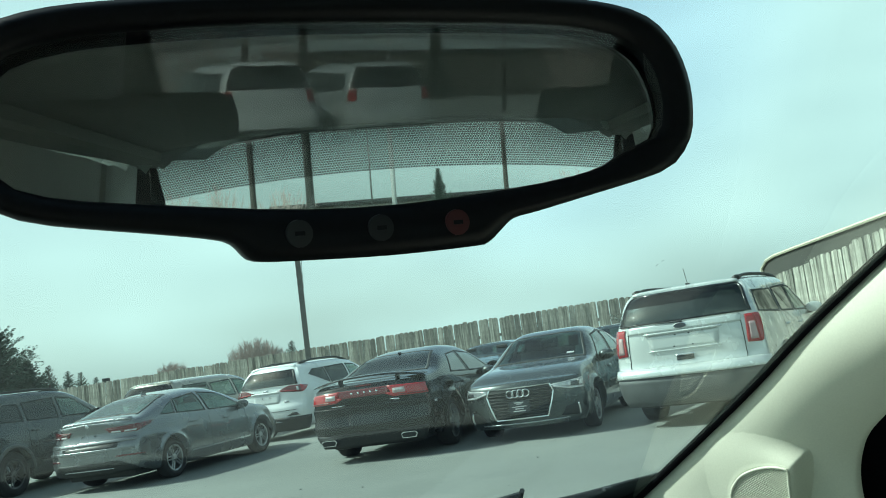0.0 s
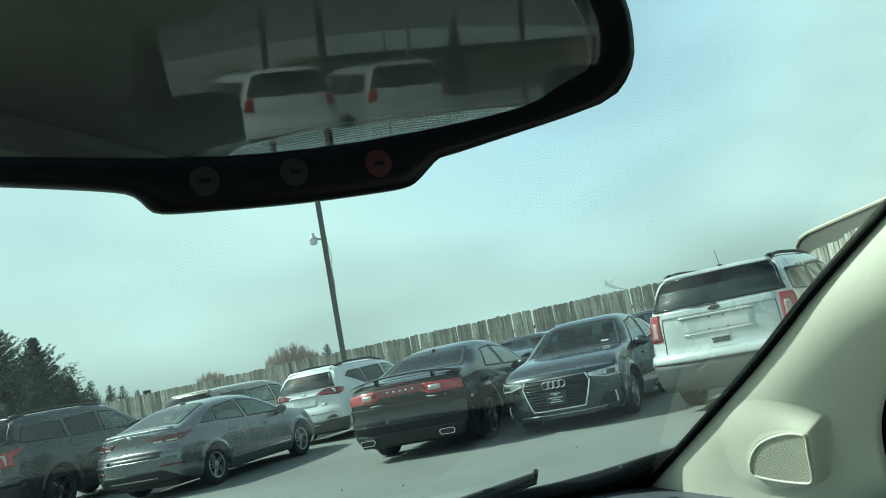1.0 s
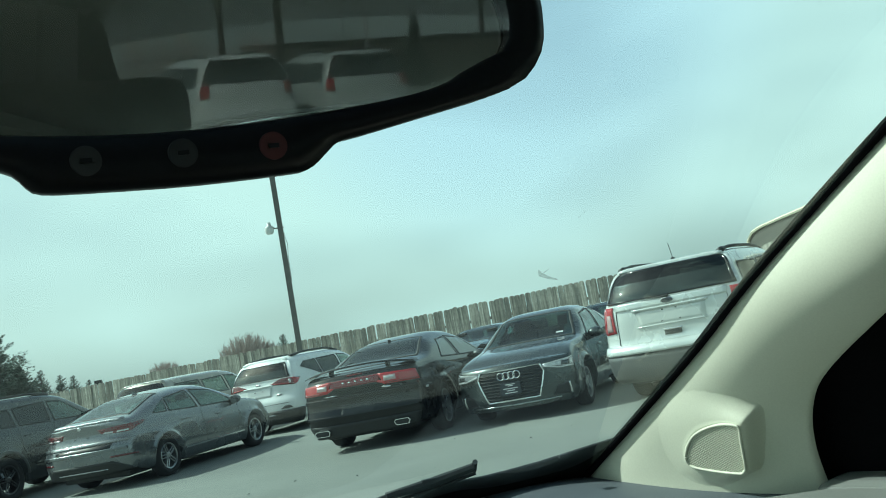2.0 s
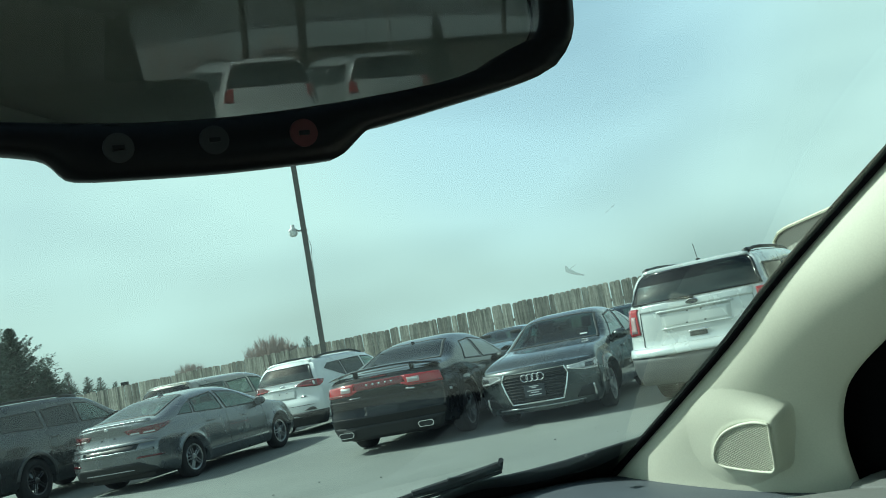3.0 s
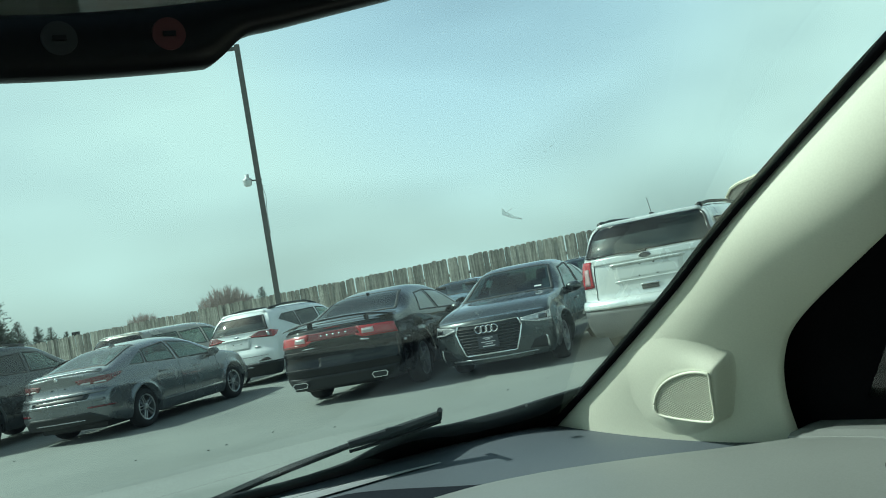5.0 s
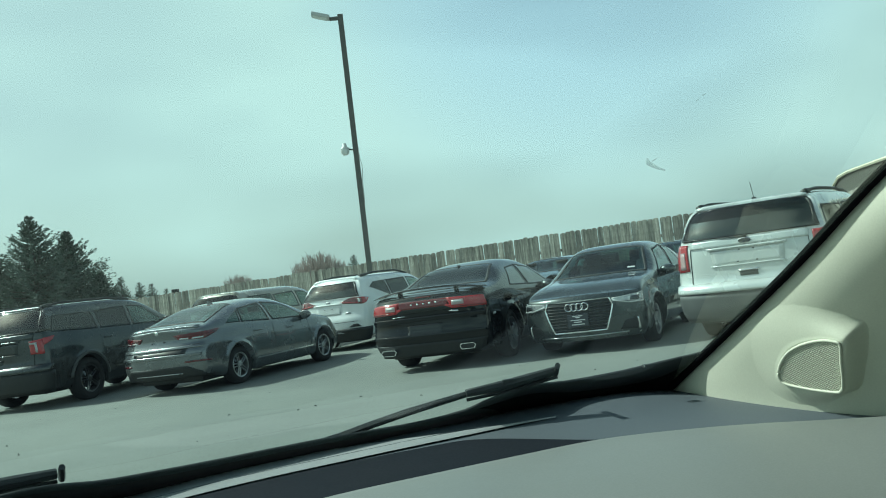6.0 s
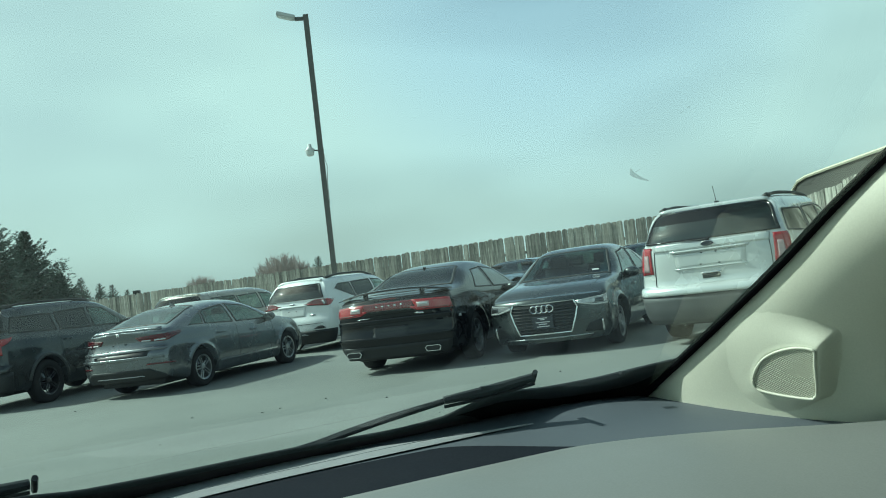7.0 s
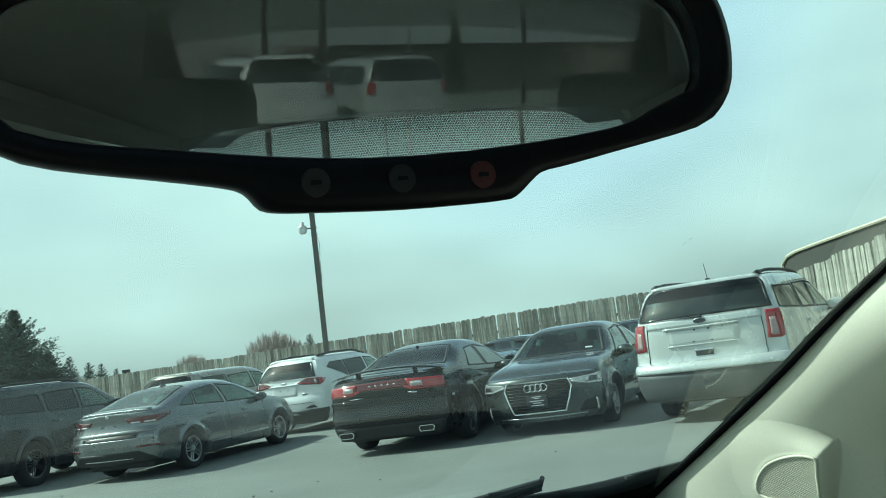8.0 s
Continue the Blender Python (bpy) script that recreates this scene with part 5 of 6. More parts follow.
# ---------------------------------------------------------------- the car we sit in
EGO = pose(0.134, 0.105, 0, 0, 0, 38)
M_DASH = mat("grey_dash_vinyl", (0.155, 0.175, 0.163), rough=0.5, vary=0.08, scale=5, fine=500, bump=0.05)
M_DASH2 = mat("slate_dash_plastic", (0.072, 0.092, 0.104), rough=0.6, vary=0.1, scale=5, fine=500, bump=0.06)
M_CREAM = mat("cream_pillar_plastic", (0.530, 0.566, 0.460), rough=0.6, vary=0.05, scale=6, fine=500, bump=0.03)
M_LINER = mat("greige_headliner_cloth", (0.30, 0.30, 0.285), rough=0.95, vary=0.1, scale=4, fine=300, bump=0.1)
M_SIDE = mat("pale_grey_side_trim", (0.60, 0.60, 0.57), rough=0.9, vary=0.08, scale=4, fine=300, bump=0.1)
M_CLOTH = mat("greige_seat_cloth", (0.36, 0.35, 0.31), rough=0.9, vary=0.15, fine=300, bump=0.2)
M_SLOT = mat("matt_black_frit", (0.006, 0.006, 0.007), rough=1.0, vary=0.2, fine=300, spec=0.0)
M_SLOT_SHADE = mat("dark_slate_slot_shade", (0.010, 0.014, 0.019), rough=0.9, vary=0.2, fine=300, spec=0.1)
M_SHELF_SHEEN = mat("pale_grey_shelf_sheen", (0.25, 0.28, 0.28), rough=0.55, vary=0.1, scale=6, fine=400, bump=0.04)
M_HOUSING = mat("black_mirror_housing", (0.006, 0.007, 0.010), rough=0.4, vary=0.2, fine=400, spec=0.25)
host = new("car_interior")
host.matrix_basis = EGO
tagged(host, "car interior: grey dashboard, cream pillars, greige headliner, windscreen", "car interior")


def windscreen_y(x, z):
    return 1.05 - 0.32 * x * x - (z - 1.25) * 1.75


def strip(a, b, material, name, label="", parent=host, smooth=True, thick=0.0):
    """A ruled sheet between two lines of points."""
    bm = bmesh.new()
    va, vb = [bm.verts.new(p) for p in a], [bm.verts.new(p) for p in b]
    for i in range(len(a) - 1):
        bm.faces.new((va[i], va[i + 1], vb[i + 1], vb[i]))
    if thick:
        bmesh.ops.solidify(bm, geom=bm.faces[:], thickness=thick)
    return part(name, bm, material, parent, label, smooth)


def sheet(rows, material, name, label="", parent=host, smooth=True, thick=0.0):
    bm = bmesh.new()
    g = [[bm.verts.new(p) for p in r] for r in rows]
    for i in range(len(g) - 1):
        for j in range(len(g[0]) - 1):
            bm.faces.new((g[i][j], g[i][j + 1], g[i + 1][j + 1], g[i + 1][j]))
    if thick:
        bmesh.ops.recalc_face_normals(bm, faces=bm.faces)
        bmesh.ops.solidify(bm, geom=bm.faces[:], thickness=thick)
    return part(name, bm, material, parent, label, smooth)


def span(a, b, n):
    return [a + (b - a) * i / n for i in range(n + 1)]


# dashboard: front shelf, defroster slot, and the raised pad with its ridge
front = curve_through([(0.0, 1.046), (0.125, 1.04), (0.217, 1.021), (0.348, 0.99), (0.485, 0.943), (0.622, 0.882), (0.693, 0.85), (0.754, 0.827), (0.80, 0.81), (0.86, 0.78)])
front_z = curve_through([(0.0, 1.250), (0.125, 1.253), (0.217, 1.258), (0.348, 1.262), (0.485, 1.268), (0.622, 1.275), (0.693, 1.276), (0.754, 1.273), (0.80, 1.266), (0.86, 1.255)])
ridge = curve_through([(-0.86, 0.50), (-0.5, 0.77), (-0.2, 0.82), (0.25, 0.818), (0.39, 0.795), (0.48, 0.775), (0.57, 0.752), (0.63, 0.715), (0.69, 0.655), (0.75, 0.57), (0.80, 0.51), (0.86, 0.43)])


def ease(t):
    t = min(1.0, max(0.0, t))
    return t * t * (3 - 2 * t)


def on_shelf(x, t, up=0.0):
    """A point of the shelf: t runs from the glass (0) to the pad's ridge (1)."""
    f, fz, r = front(abs(x)), front_z(abs(x)), ridge(x)
    return Vector((x, f + (r - f) * t, fz + (1.243 - fz) * t + up))


XS = span(-0.86, 0.86, 86)
shelf = []
for x in XS:
    p = on_shelf(x, 0.0)
    shelf.append([p + Vector((0, 0.012, -0.09)), p + Vector((0, 0.010, -0.010)), p + Vector((0, 0.006, -0.002))] + [on_shelf(x, k / 14) for k in range(15)])
dash = sheet(shelf, M_DASH2, "dashboard", "slate grey dashboard shelf under the windscreen")
pad = []
for x in XS:
    r = ridge(x)
    row = [Vector((x, r + 0.012, 1.232)), Vector((x, r + 0.006, 1.244)), Vector((x, r - 0.002, 1.250)), Vector((x, r - 0.03, 1.254))]
    row += [Vector((x, r - 0.03 - 0.04 * k, 1.254 + 0.002 * k - 0.00075 * k * k)) for k in range(1, 12)]
    row += [Vector((x, r - 0.50, 1.13)), Vector((x, r - 0.48, 0.6))]
    pad.append(row)
sheet(pad, M_DASH, "dash_pad", "grey grained vinyl pad", dash)
# pale sheen strip along the glass with two grooves, then the long dark slot
def sheen_fade(x):
    return 1.0 - ease((x - 0.16) / 0.42)


# sunlit sheen of the shelf put into a paler colour, tapering out rightwards
sheet([[on_shelf(x, 0.345 - 0.33 * min(1.0, 1.25 * sheen_fade(x - 0.06)) * (1 - k / 8), 0.0022 + 0.0012 * math.sin(math.pi * k / 8)) for k in range(9)] for x in span(-0.66, 0.60, 100)], M_SHELF_SHEEN, "shelf_sheen_strip", "pale grey bezel along the glass", dash)
for t, r in ((0.22, 0.0007),):
    part("shelf_groove", rod([on_shelf(x, t + 0.02 * (1 - sheen_fade(x)), 0.0030) for x in span(-0.64, 0.50, 60)], r, 6), M_DASH2, dash, "thin groove", smooth=True)
# flat dark sheet on the shelf: the slot's inner shade is its colour
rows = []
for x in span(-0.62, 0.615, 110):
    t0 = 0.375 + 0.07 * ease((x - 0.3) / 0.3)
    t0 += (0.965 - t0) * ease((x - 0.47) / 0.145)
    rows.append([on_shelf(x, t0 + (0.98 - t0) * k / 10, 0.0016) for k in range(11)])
sheet(rows, M_SLOT_SHADE, "defroster_slot", "black defroster slot", dash)
ve = lathe([(0.0, 0.045), (0.006, 0.045), (0.006, 0.038), (-0.01, 0.034), (-0.01, 0.0005)], "z", 24)
bmesh.ops.scale(ve, vec=(1.0, 0.45, 1), verts=ve.verts)
part("side_vent", ve, M_PLASTIC, dash, "dark oval side vent", m=pose(0.725, 0.315, 1.252, 0, 0, -35))

# windscreen with its black border, and the pillars that hold it
PX = curve_through([(1.236, 0.797), (1.268, 0.790), (1.342, 0.770), (1.424, 0.744), (1.496, 0.714), (1.557, 0.696), (1.60, 0.685), (1.69, 0.655), (1.80, 0.62)])
rows = []
for i in range(25):
    z = 1.235 + (1.765 - 1.235) * i / 24
    rows.append([Vector((x, windscreen_y(x, z), z)) for x in span(-PX(z) - 0.009, PX(z) + 0.009, 32)])


M_WIND = glass("green_tinted_windscreen", (0.80, 0.98, 0.94), gloss=0.85, see=0.95, rough=0.04)
ws = sheet(rows, M_WIND, "windscreen", "green-tinted curved windscreen glass")
ws.visible_shadow = False
# black printed border: its inner and outer edges as (x, z) on the glass, up the right side; the left side is its mirror image
INNER = [(0.0, 1.288), (0.112, 1.277), (0.229, 1.274), (0.361, 1.275), (0.446, 1.274), (0.511, 1.281), (0.582, 1.296), (0.649, 1.288), (0.714, 1.287), (0.752, 1.292), (0.7680, 1.310), (0.7715, 1.340), (0.7690, 1.376), (0.758, 1.416), (0.740, 1.462), (0.718, 1.518), (0.707, 1.552), (0.694, 1.60), (0.664, 1.69), (0.633, 1.765)]
OUTER = [(0.0, 1.240), (0.112, 1.240), (0.229, 1.240), (0.361, 1.242), (0.446, 1.244), (0.511, 1.246), (0.582, 1.248), (0.649, 1.248), (0.714, 1.246), (0.792, 1.240), (0.803, 1.268), (0.798, 1.29), (0.790, 1.325), (0.777, 1.38), (0.755, 1.45), (0.728, 1.515), (0.713, 1.56), (0.700, 1.61), (0.674, 1.69), (0.645, 1.765)]


def smooth_line(pts, n=5):
    res = []
    for i in range(len(pts) - 1):
        a, b, c, d = [Vector(pts[min(max(i + k, 0), len(pts) - 1)]) for k in (-1, 0, 1, 2)]
        for k in range(n):
            u = k / n
            res.append(0.5 * (2 * b + (c - a) * u + (2 * a - 5 * b + 4 * c - d) * u * u + (3 * b - a - 3 * c + d) * u**3))
    return res + [Vector(pts[-1])]


def glass_line(pts, s, out):
    return [Vector((s * p.x, windscreen_y(p.x, p.y) + out, p.y)) for p in smooth_line(pts)]


for s in (1, -1):
    strip(glass_line(INNER, s, 0.004), glass_line(OUTER, s, 0.004), M_SLOT, "windscreen_border", "black printed border of the glass", ws)
# cowl panel outside, under the wipers
COWL = curve_through([(-0.80, 1.30), (-0.40, 1.300), (-0.026, 1.294), (0.024, 1.296), (0.112, 1.284), (0.229, 1.281), (0.361, 1.282), (0.446, 1.281), (0.511, 1.287), (0.545, 1.300), (0.582, 1.309), (0.649, 1.303), (0.714, 1.306), (0.750, 1.311), (0.80, 1.318), (0.86, 1.326)])
sheet([[Vector((x, windscreen_y(x, COWL(x)) + 0.012 + 0.035 * ease((x - 0.5) / 0.14) + 0.16 * k / 4, COWL(x) - 0.001 - 0.10 * (k / 4) ** 0.8)) for k in range(5)] for x in span(-0.78, 0.83, 72)], M_PLASTIC, "cowl", "black plastic cowl panel", host, thick=0.004)
part("cowl_clip", box((0.012, 0.008, 0.004), (0.717, windscreen_y(0.717, 1.312) + 0.010, 1.312), 0.001, pose(0, 0, 0, 0, 0, -18)), M_PLASTIC, ws, "small black clip")
# a dried smear and specks on the glass
M_SPECK = mat("dried_insect_smear", (0.40, 0.42, 0.40), rough=0.9)
sn, sl = M_SPECK.node_tree.nodes, M_SPECK.node_tree.links
s_mix, s_clear = sn.new("ShaderNodeMixShader"), sn.new("ShaderNodeBsdfTransparent")
s_mix.inputs[0].default_value = 0.22
sl.new(s_clear.outputs[0], s_mix.inputs[1])
sl.new(sn["Principled BSDF"].outputs[0], s_mix.inputs[2])
sl.new(s_mix.outputs[0], sn["Material Output"].inputs[0])


def on_glass(pts, r, name, label):
    part(name, rod([(x, windscreen_y(x, z) + 0.002, z) for x, z in pts], r, 5), M_SPECK, ws, label)


on_glass([(0.435, 1.531), (0.440, 1.528), (0.447, 1.526), (0.454, 1.524), (0.464, 1.522)], [0.0010, 0.0020, 0.0018, 0.0012, 0.0006], "smear", "dried smear")
on_glass([(0.442, 1.529), (0.4445, 1.5315)], [0.0004, 0.0002], "smear", "")
on_glass([(0.430, 1.566), (0.431, 1.5672)], [0.0004, 0.0003], "speck", "")
on_glass([(0.4312, 1.569), (0.433, 1.570)], [0.0005, 0.0003], "speck", "")


def pillar(s):
    edge = [Vector((0.797, 0.870, 1.236)), Vector((0.790, 0.818, 1.268)), Vector((0.770, 0.700, 1.342)), Vector((0.744, 0.570, 1.424)), Vector((0.714, 0.460, 1.496)), Vector((0.688, 0.315, 1.585)), Vector((0.655, 0.160, 1.672)), Vector((0.625, 0.03, 1.75))]
    door = [Vector((0.862, 0.506, 1.215)), Vector((0.860, 0.516, 1.287)), Vector((0.856, 0.505, 1.341)), Vector((0.835, 0.464, 1.383)), Vector((0.775, 0.34, 1.455)), Vector((0.750, 0.24, 1.52)), Vector((0.735, 0.16, 1.58)), Vector((0.66, -0.12, 1.76))]
    eye = Vector((-0.17, 0.0, 1.45))
    door = [eye + (p - eye) * k for p, k in zip(door, (0.97, 0.955, 0.945, 0.945, 0.945, 0.945, 0.945, 0.945))]
    n = len(edge) - 1
    def along(ps, t):
        k = min(int(t * n), n - 1)
        u = t * n - k
        p0, p1, p2, p3 = ps[max(k - 1, 0)], ps[k], ps[k + 1], ps[min(k + 2, n)]
        return 0.5 * ((2 * p1) + (p2 - p0) * u + (2 * p0 - 5 * p1 + 4 * p2 - p3) * u * u + (3 * p1 - p0 - 3 * p2 + p3) * u**3)
    flip = Vector((s, 1, 1))
    rows = []
    for i in range(49):
        t = i / 48
        a, b = along(edge, t), along(door, t)
        row = [Vector(((a.x + 0.006) * s, a.y + 0.006, a.z + 0.002))]
        for j in range(37):
            u = (j / 36) ** 1.3
            p = a.lerp(b, u) + Vector((-0.75, -0.55, 0.15)).normalized() * float(np.interp(t, (0.0, 0.10, 0.2, 0.36, 0.5, 1.0), (0.040, 0.034, 0.030, 0.030, 0.032, 0.032))) * (1 - (1 - u) ** 3.6) * (1 - u**4.0)
            row.append(p * flip)
        row.append(Vector(((b.x + 0.05) * s, b.y + 0.03, b.z)))
        rows.append(row)
    pl = sheet(rows, M_CREAM, "windscreen_pillar", "cream plastic pillar trim")
    part("pillar_seal", rod([along(edge, i / 40) * flip + Vector((-0.0035 * s, 0.0030, 0.001)) for i in range(41)], 0.0056, 8), M_SLOT, pl, "black glass seal", smooth=True)
    # black sail panel and door top past the trim
    far = [along(door, i / 24) for i in range(25)]
    strip([(p + Vector((0.03, 0.02, 0.0))) * flip for p in far], [(p + Vector((0.06, -0.42, 0.02))) * flip for p in far], M_SLOT, "sail_panel", "black door sail panel", pl)
    return pl


right_pillar = pillar(1)
pillar(-1)


FACE = ((0.737, 0.613, 1.304), (0.742, 0.611, 1.315), (0.748, 0.603, 1.326), (0.755, 0.589, 1.333), (0.762, 0.572, 1.336), (0.767, 0.558, 1.334), (0.768, 0.553, 1.330), (0.764, 0.552, 1.315), (0.758, 0.550, 1.289), (0.755, 0.552, 1.282), (0.753, 0.558, 1.281), (0.744, 0.581, 1.285), (0.737, 0.605, 1.291), (0.736, 0.612, 1.296))
M_GRILLE = mat("shaded_cream_cloth", (0.47, 0.46, 0.38), rough=0.9)


from mathutils.bvhtree import BVHTree


def tweeter(parent):
    """The speaker pod at the pillar's foot: raised face, woven grille, rim."""
    face = []
    raw = [Vector(p) for p in FACE]
    eye = Vector((-0.17, 0.0, 1.45))
    tree = BVHTree.FromPolygons([v.co for v in parent.data.vertices], [list(f.vertices) for f in parent.data.polygons])
    def over_trim(p, lift):
        d = (p - eye).normalized()
        return tree.ray_cast(eye, d)[0] - d * lift
    # the flat face: almost flush towards the glass, well proud towards the door
    q0, q1, q2 = over_trim(raw[0], 0.006), over_trim(raw[6], 0.026), over_trim(raw[9], 0.024)
    flat = (q1 - q0).cross(q2 - q0).normalized()
    raw = [eye + (p - eye) * ((q0 - eye).dot(flat) / (p - eye).dot(flat)) for p in raw]
    for i in range(len(raw)):
        a, b, c, d = [raw[(i + k) % len(raw)] for k in (-1, 0, 1, 2)]
        for u in (0.0, 0.25, 0.5, 0.75):
            face.append(0.5 * (2 * b + (c - a) * u + (2 * a - 5 * b + 4 * c - d) * u * u + (3 * b - a - 3 * c + d) * u**3))
    cen = sum(face, Vector()) / len(face)
    n = Vector()
    for a, b in zip(face, face[1:] + face[:1]):
        n += (a - cen).cross(b - cen)
    n = n.normalized() if n.x < 0 else -n.normalized()
    def ring(k, out):
        return [cen + (p - cen) * k + n * out for p in face]
    def skirt(t):
        """Flows out of the pillar: wide towards the glass and up, short towards the door."""
        res = []
        for p in face:
            r = (p - cen).normalized()
            q = p + r * (0.040 + 0.026 * r.y + 0.016 * r.z) * t
            hit = tree.ray_cast(q + n * 0.08, -n, 0.25)[0]
            foot = hit - n * 0.0006 if hit else q - n * 0.06
            res.append(q.lerp(foot, t**3 * (10 - 15 * t + 6 * t * t)))
        return res
    loops = [skirt(i / 14) for i in range(14, 0, -1)] + [ring(1.0, 0.0015), ring(0.97, 0.0)]
    bm = bmesh.new()
    vs = [[bm.verts.new(p) for p in l] for l in loops]
    k = len(face)
    for a, b in zip(vs, vs[1:]):
        for i in range(k):
            bm.faces.new((a[i], a[(i + 1) % k], b[(i + 1) % k], b[i]))
    bm.faces.new(vs[-1])
    pod = part("tweeter_pod", bm, M_CREAM, parent, "cream speaker pod", smooth=True)
    g = part("grille_rim", rod(ring(1.0, 0.0022) + ring(1.0, 0.0022)[:1], 0.0016, 8), M_CREAM, pod, smooth=True)
    u = (raw[7] - raw[0]).normalized()
    v = n.cross(u).normalized()
    poly = [((p - cen).dot(u), (p - cen).dot(v)) for p in ring(0.98, 0)]
    def clip_line(p, d):
        lo, hi = -1.0, 1.0
        area = sum(a[0] * b[1] - a[1] * b[0] for a, b in zip(poly, poly[1:] + poly[:1]))
        for a, b in zip(poly, poly[1:] + poly[:1]):
            e = (b[0] - a[0], b[1] - a[1])
            nx, ny = (-e[1], e[0]) if area > 0 else (e[1], -e[0])
            den = nx * d[0] + ny * d[1]
            num = nx * (p[0] - a[0]) + ny * (p[1] - a[1])
            if abs(den) < 1e-9:
                if num < 0:
                    return None
                continue
            t = -num / den
            if den > 0:
                lo = max(lo, t)
            else:
                hi = min(hi, t)
        return (lo, hi) if hi - lo > 0.004 else None
    bm = bmesh.new()
    for ang in (38, -38):
        d = (math.cos(radians(ang)), math.sin(radians(ang)))
        for i in range(-32, 33):
            p = (-d[1] * i * 0.0025, d[0] * i * 0.0025)
            t = clip_line(p, d)
            if t:
                q = [cen + u * (p[0] + d[0] * s) + v * (p[1] + d[1] * s) + n * 0.0015 for s in t]
                rod(q, 0.00068, 4, bm)
    part("grille_mesh", bm, M_CREAM, pod, "fine woven grille")
    part("grille_back", prism([(a, b) for a, b in poly], 0.001, "xy"), M_GRILLE, pod, m=Matrix.Translation(cen + n * 0.0006) @ Matrix((u, v, n)).transposed().to_4x4())
    part("trim_clip", box((0.006, 0.004, 0.008), (0.797, 0.790, 1.268), 0.001), M_CREAM, parent)
    return pod


tweeter(right_pillar)

# doors, headliner, floor, rear end
HL = []
for y in span(0.09, -2.15, 20):
    e = 0.5 * (1 - math.cos(math.pi * min(1, max(0, (0.09 - y) / 0.6))))
    HL.append([Vector((x, y, 1.755 + 0.15 * e - 0.05 * (abs(x) / 0.70) ** 3)) for x in span(-0.52 - 0.16 * e, 0.52 + 0.16 * e, 16)])
sheet(HL, M_LINER, "headliner", "greige cloth headliner", thick=0.03)
for s in (1, -1):
    part("door", box((0.06, 1.55, 0.80), (s * 0.86, -0.20, 0.83), 0.02), M_CREAM, host, "cream door panel")
    part("door_top", box((0.10, 1.50, 0.05), (s * 0.845, -0.25, 1.235), 0.018), M_DASH, host, "grey door top")
    part("rear_door", box((0.06, 1.20, 0.80), (s * 0.86, -1.58, 0.83), 0.02), M_CREAM, host)
    part("centre_pillar", box((0.06, 0.14, 0.62), (s * 0.78, -0.62, 1.50), 0.02, pose(0, 0, 0, 0, -s * 12, 0)), M_LINER, host)
    part("rear_pillar", box((0.10, 0.30, 0.70), (s * 0.84, -2.05, 1.50), 0.03, pose(0, 0, 0, 0, -s * 8, 0)), M_SIDE, host, "grey rear pillar")
    part("quarter_trim", box((0.05, 1.24, 0.72), (s * 0.83, -1.60, 1.56), 0.02, pose(0, 0, 0, 0, -s * 9, 0)), M_SIDE, host, "grey rear quarter trim")
    pane = part("door_glass", box((0.005, 0.46, 0.70), (s * 0.80, -0.86, 1.55), 0.0, pose(0, 0, 0, 0, -s * 11, 0)), M_DARKGLASS, host, "tinted rear door glass")
    pane.visible_shadow = False
    part("roof_side", box((0.20, 2.3, 0.12), (s * 0.76, -1.12, 1.86), 0.03), M_LINER, host)
part("floor_pan", box((1.75, 3.4, 0.06), (0, -0.6, 0.42), 0.01), M_SEAT, host)
for x in (-0.76, 0.76):
    for y in (1.35, -1.45):
        w = part("wheel", lathe([(-0.10, 0.02), (-0.10, 0.22), (0.10, 0.22), (0.10, 0.02)], "x", 24), M_ALLOY, host, m=pose(x, y, 0.455))
        part("tyre", lathe([(-0.10, 0.21), (-0.11, 0.31), (-0.08, 0.345), (0.08, 0.345), (0.11, 0.31), (0.10, 0.21)], "x", 32), M_RUBBER, w, smooth=True)
part("underbody", box((1.40, 3.9, 0.10), (0, -0.1, 0.36), 0.02), M_PLASTIC, host)
outer = Shell(4.5, 1.96,
              [(-2.25, 1.76), (-2.1, 1.83), (-1.2, 1.875), (-0.4, 1.87), (0.15, 1.74), (1.10, 1.06), (1.45, 1.00), (1.85, 0.92), (2.12, 0.82), (2.25, 0.70)],
              [(-2.25, 1.04), (-1.0, 1.03), (1.0, 0.99), (1.5, 0.90), (2.0, 0.78), (2.25, 0.62)],
              [(0.0, 0.14), (0.30, 0.05), (0.50, 0.0), (0.80, 0.02), (1.1, 0.05), (1.7, 0.18)], ZF, (-1.32, 1.48), 0.345, sill=0.20, boxy=6.0, tumble=0.16, corner=0.14, nose=0.30, taper=(0.93, 0.86), flare=0.02)
skin = put("body_shell", outer.body(M_SILVER, [lambda v: v.x < 1.16 and 1.0 < v.z + 0.03 and (v.z < 1.70 or v.x < -2.04)]), host, "pale silver body shell", m=pose(0, -0.13, 0.115, 0, 0, 90))
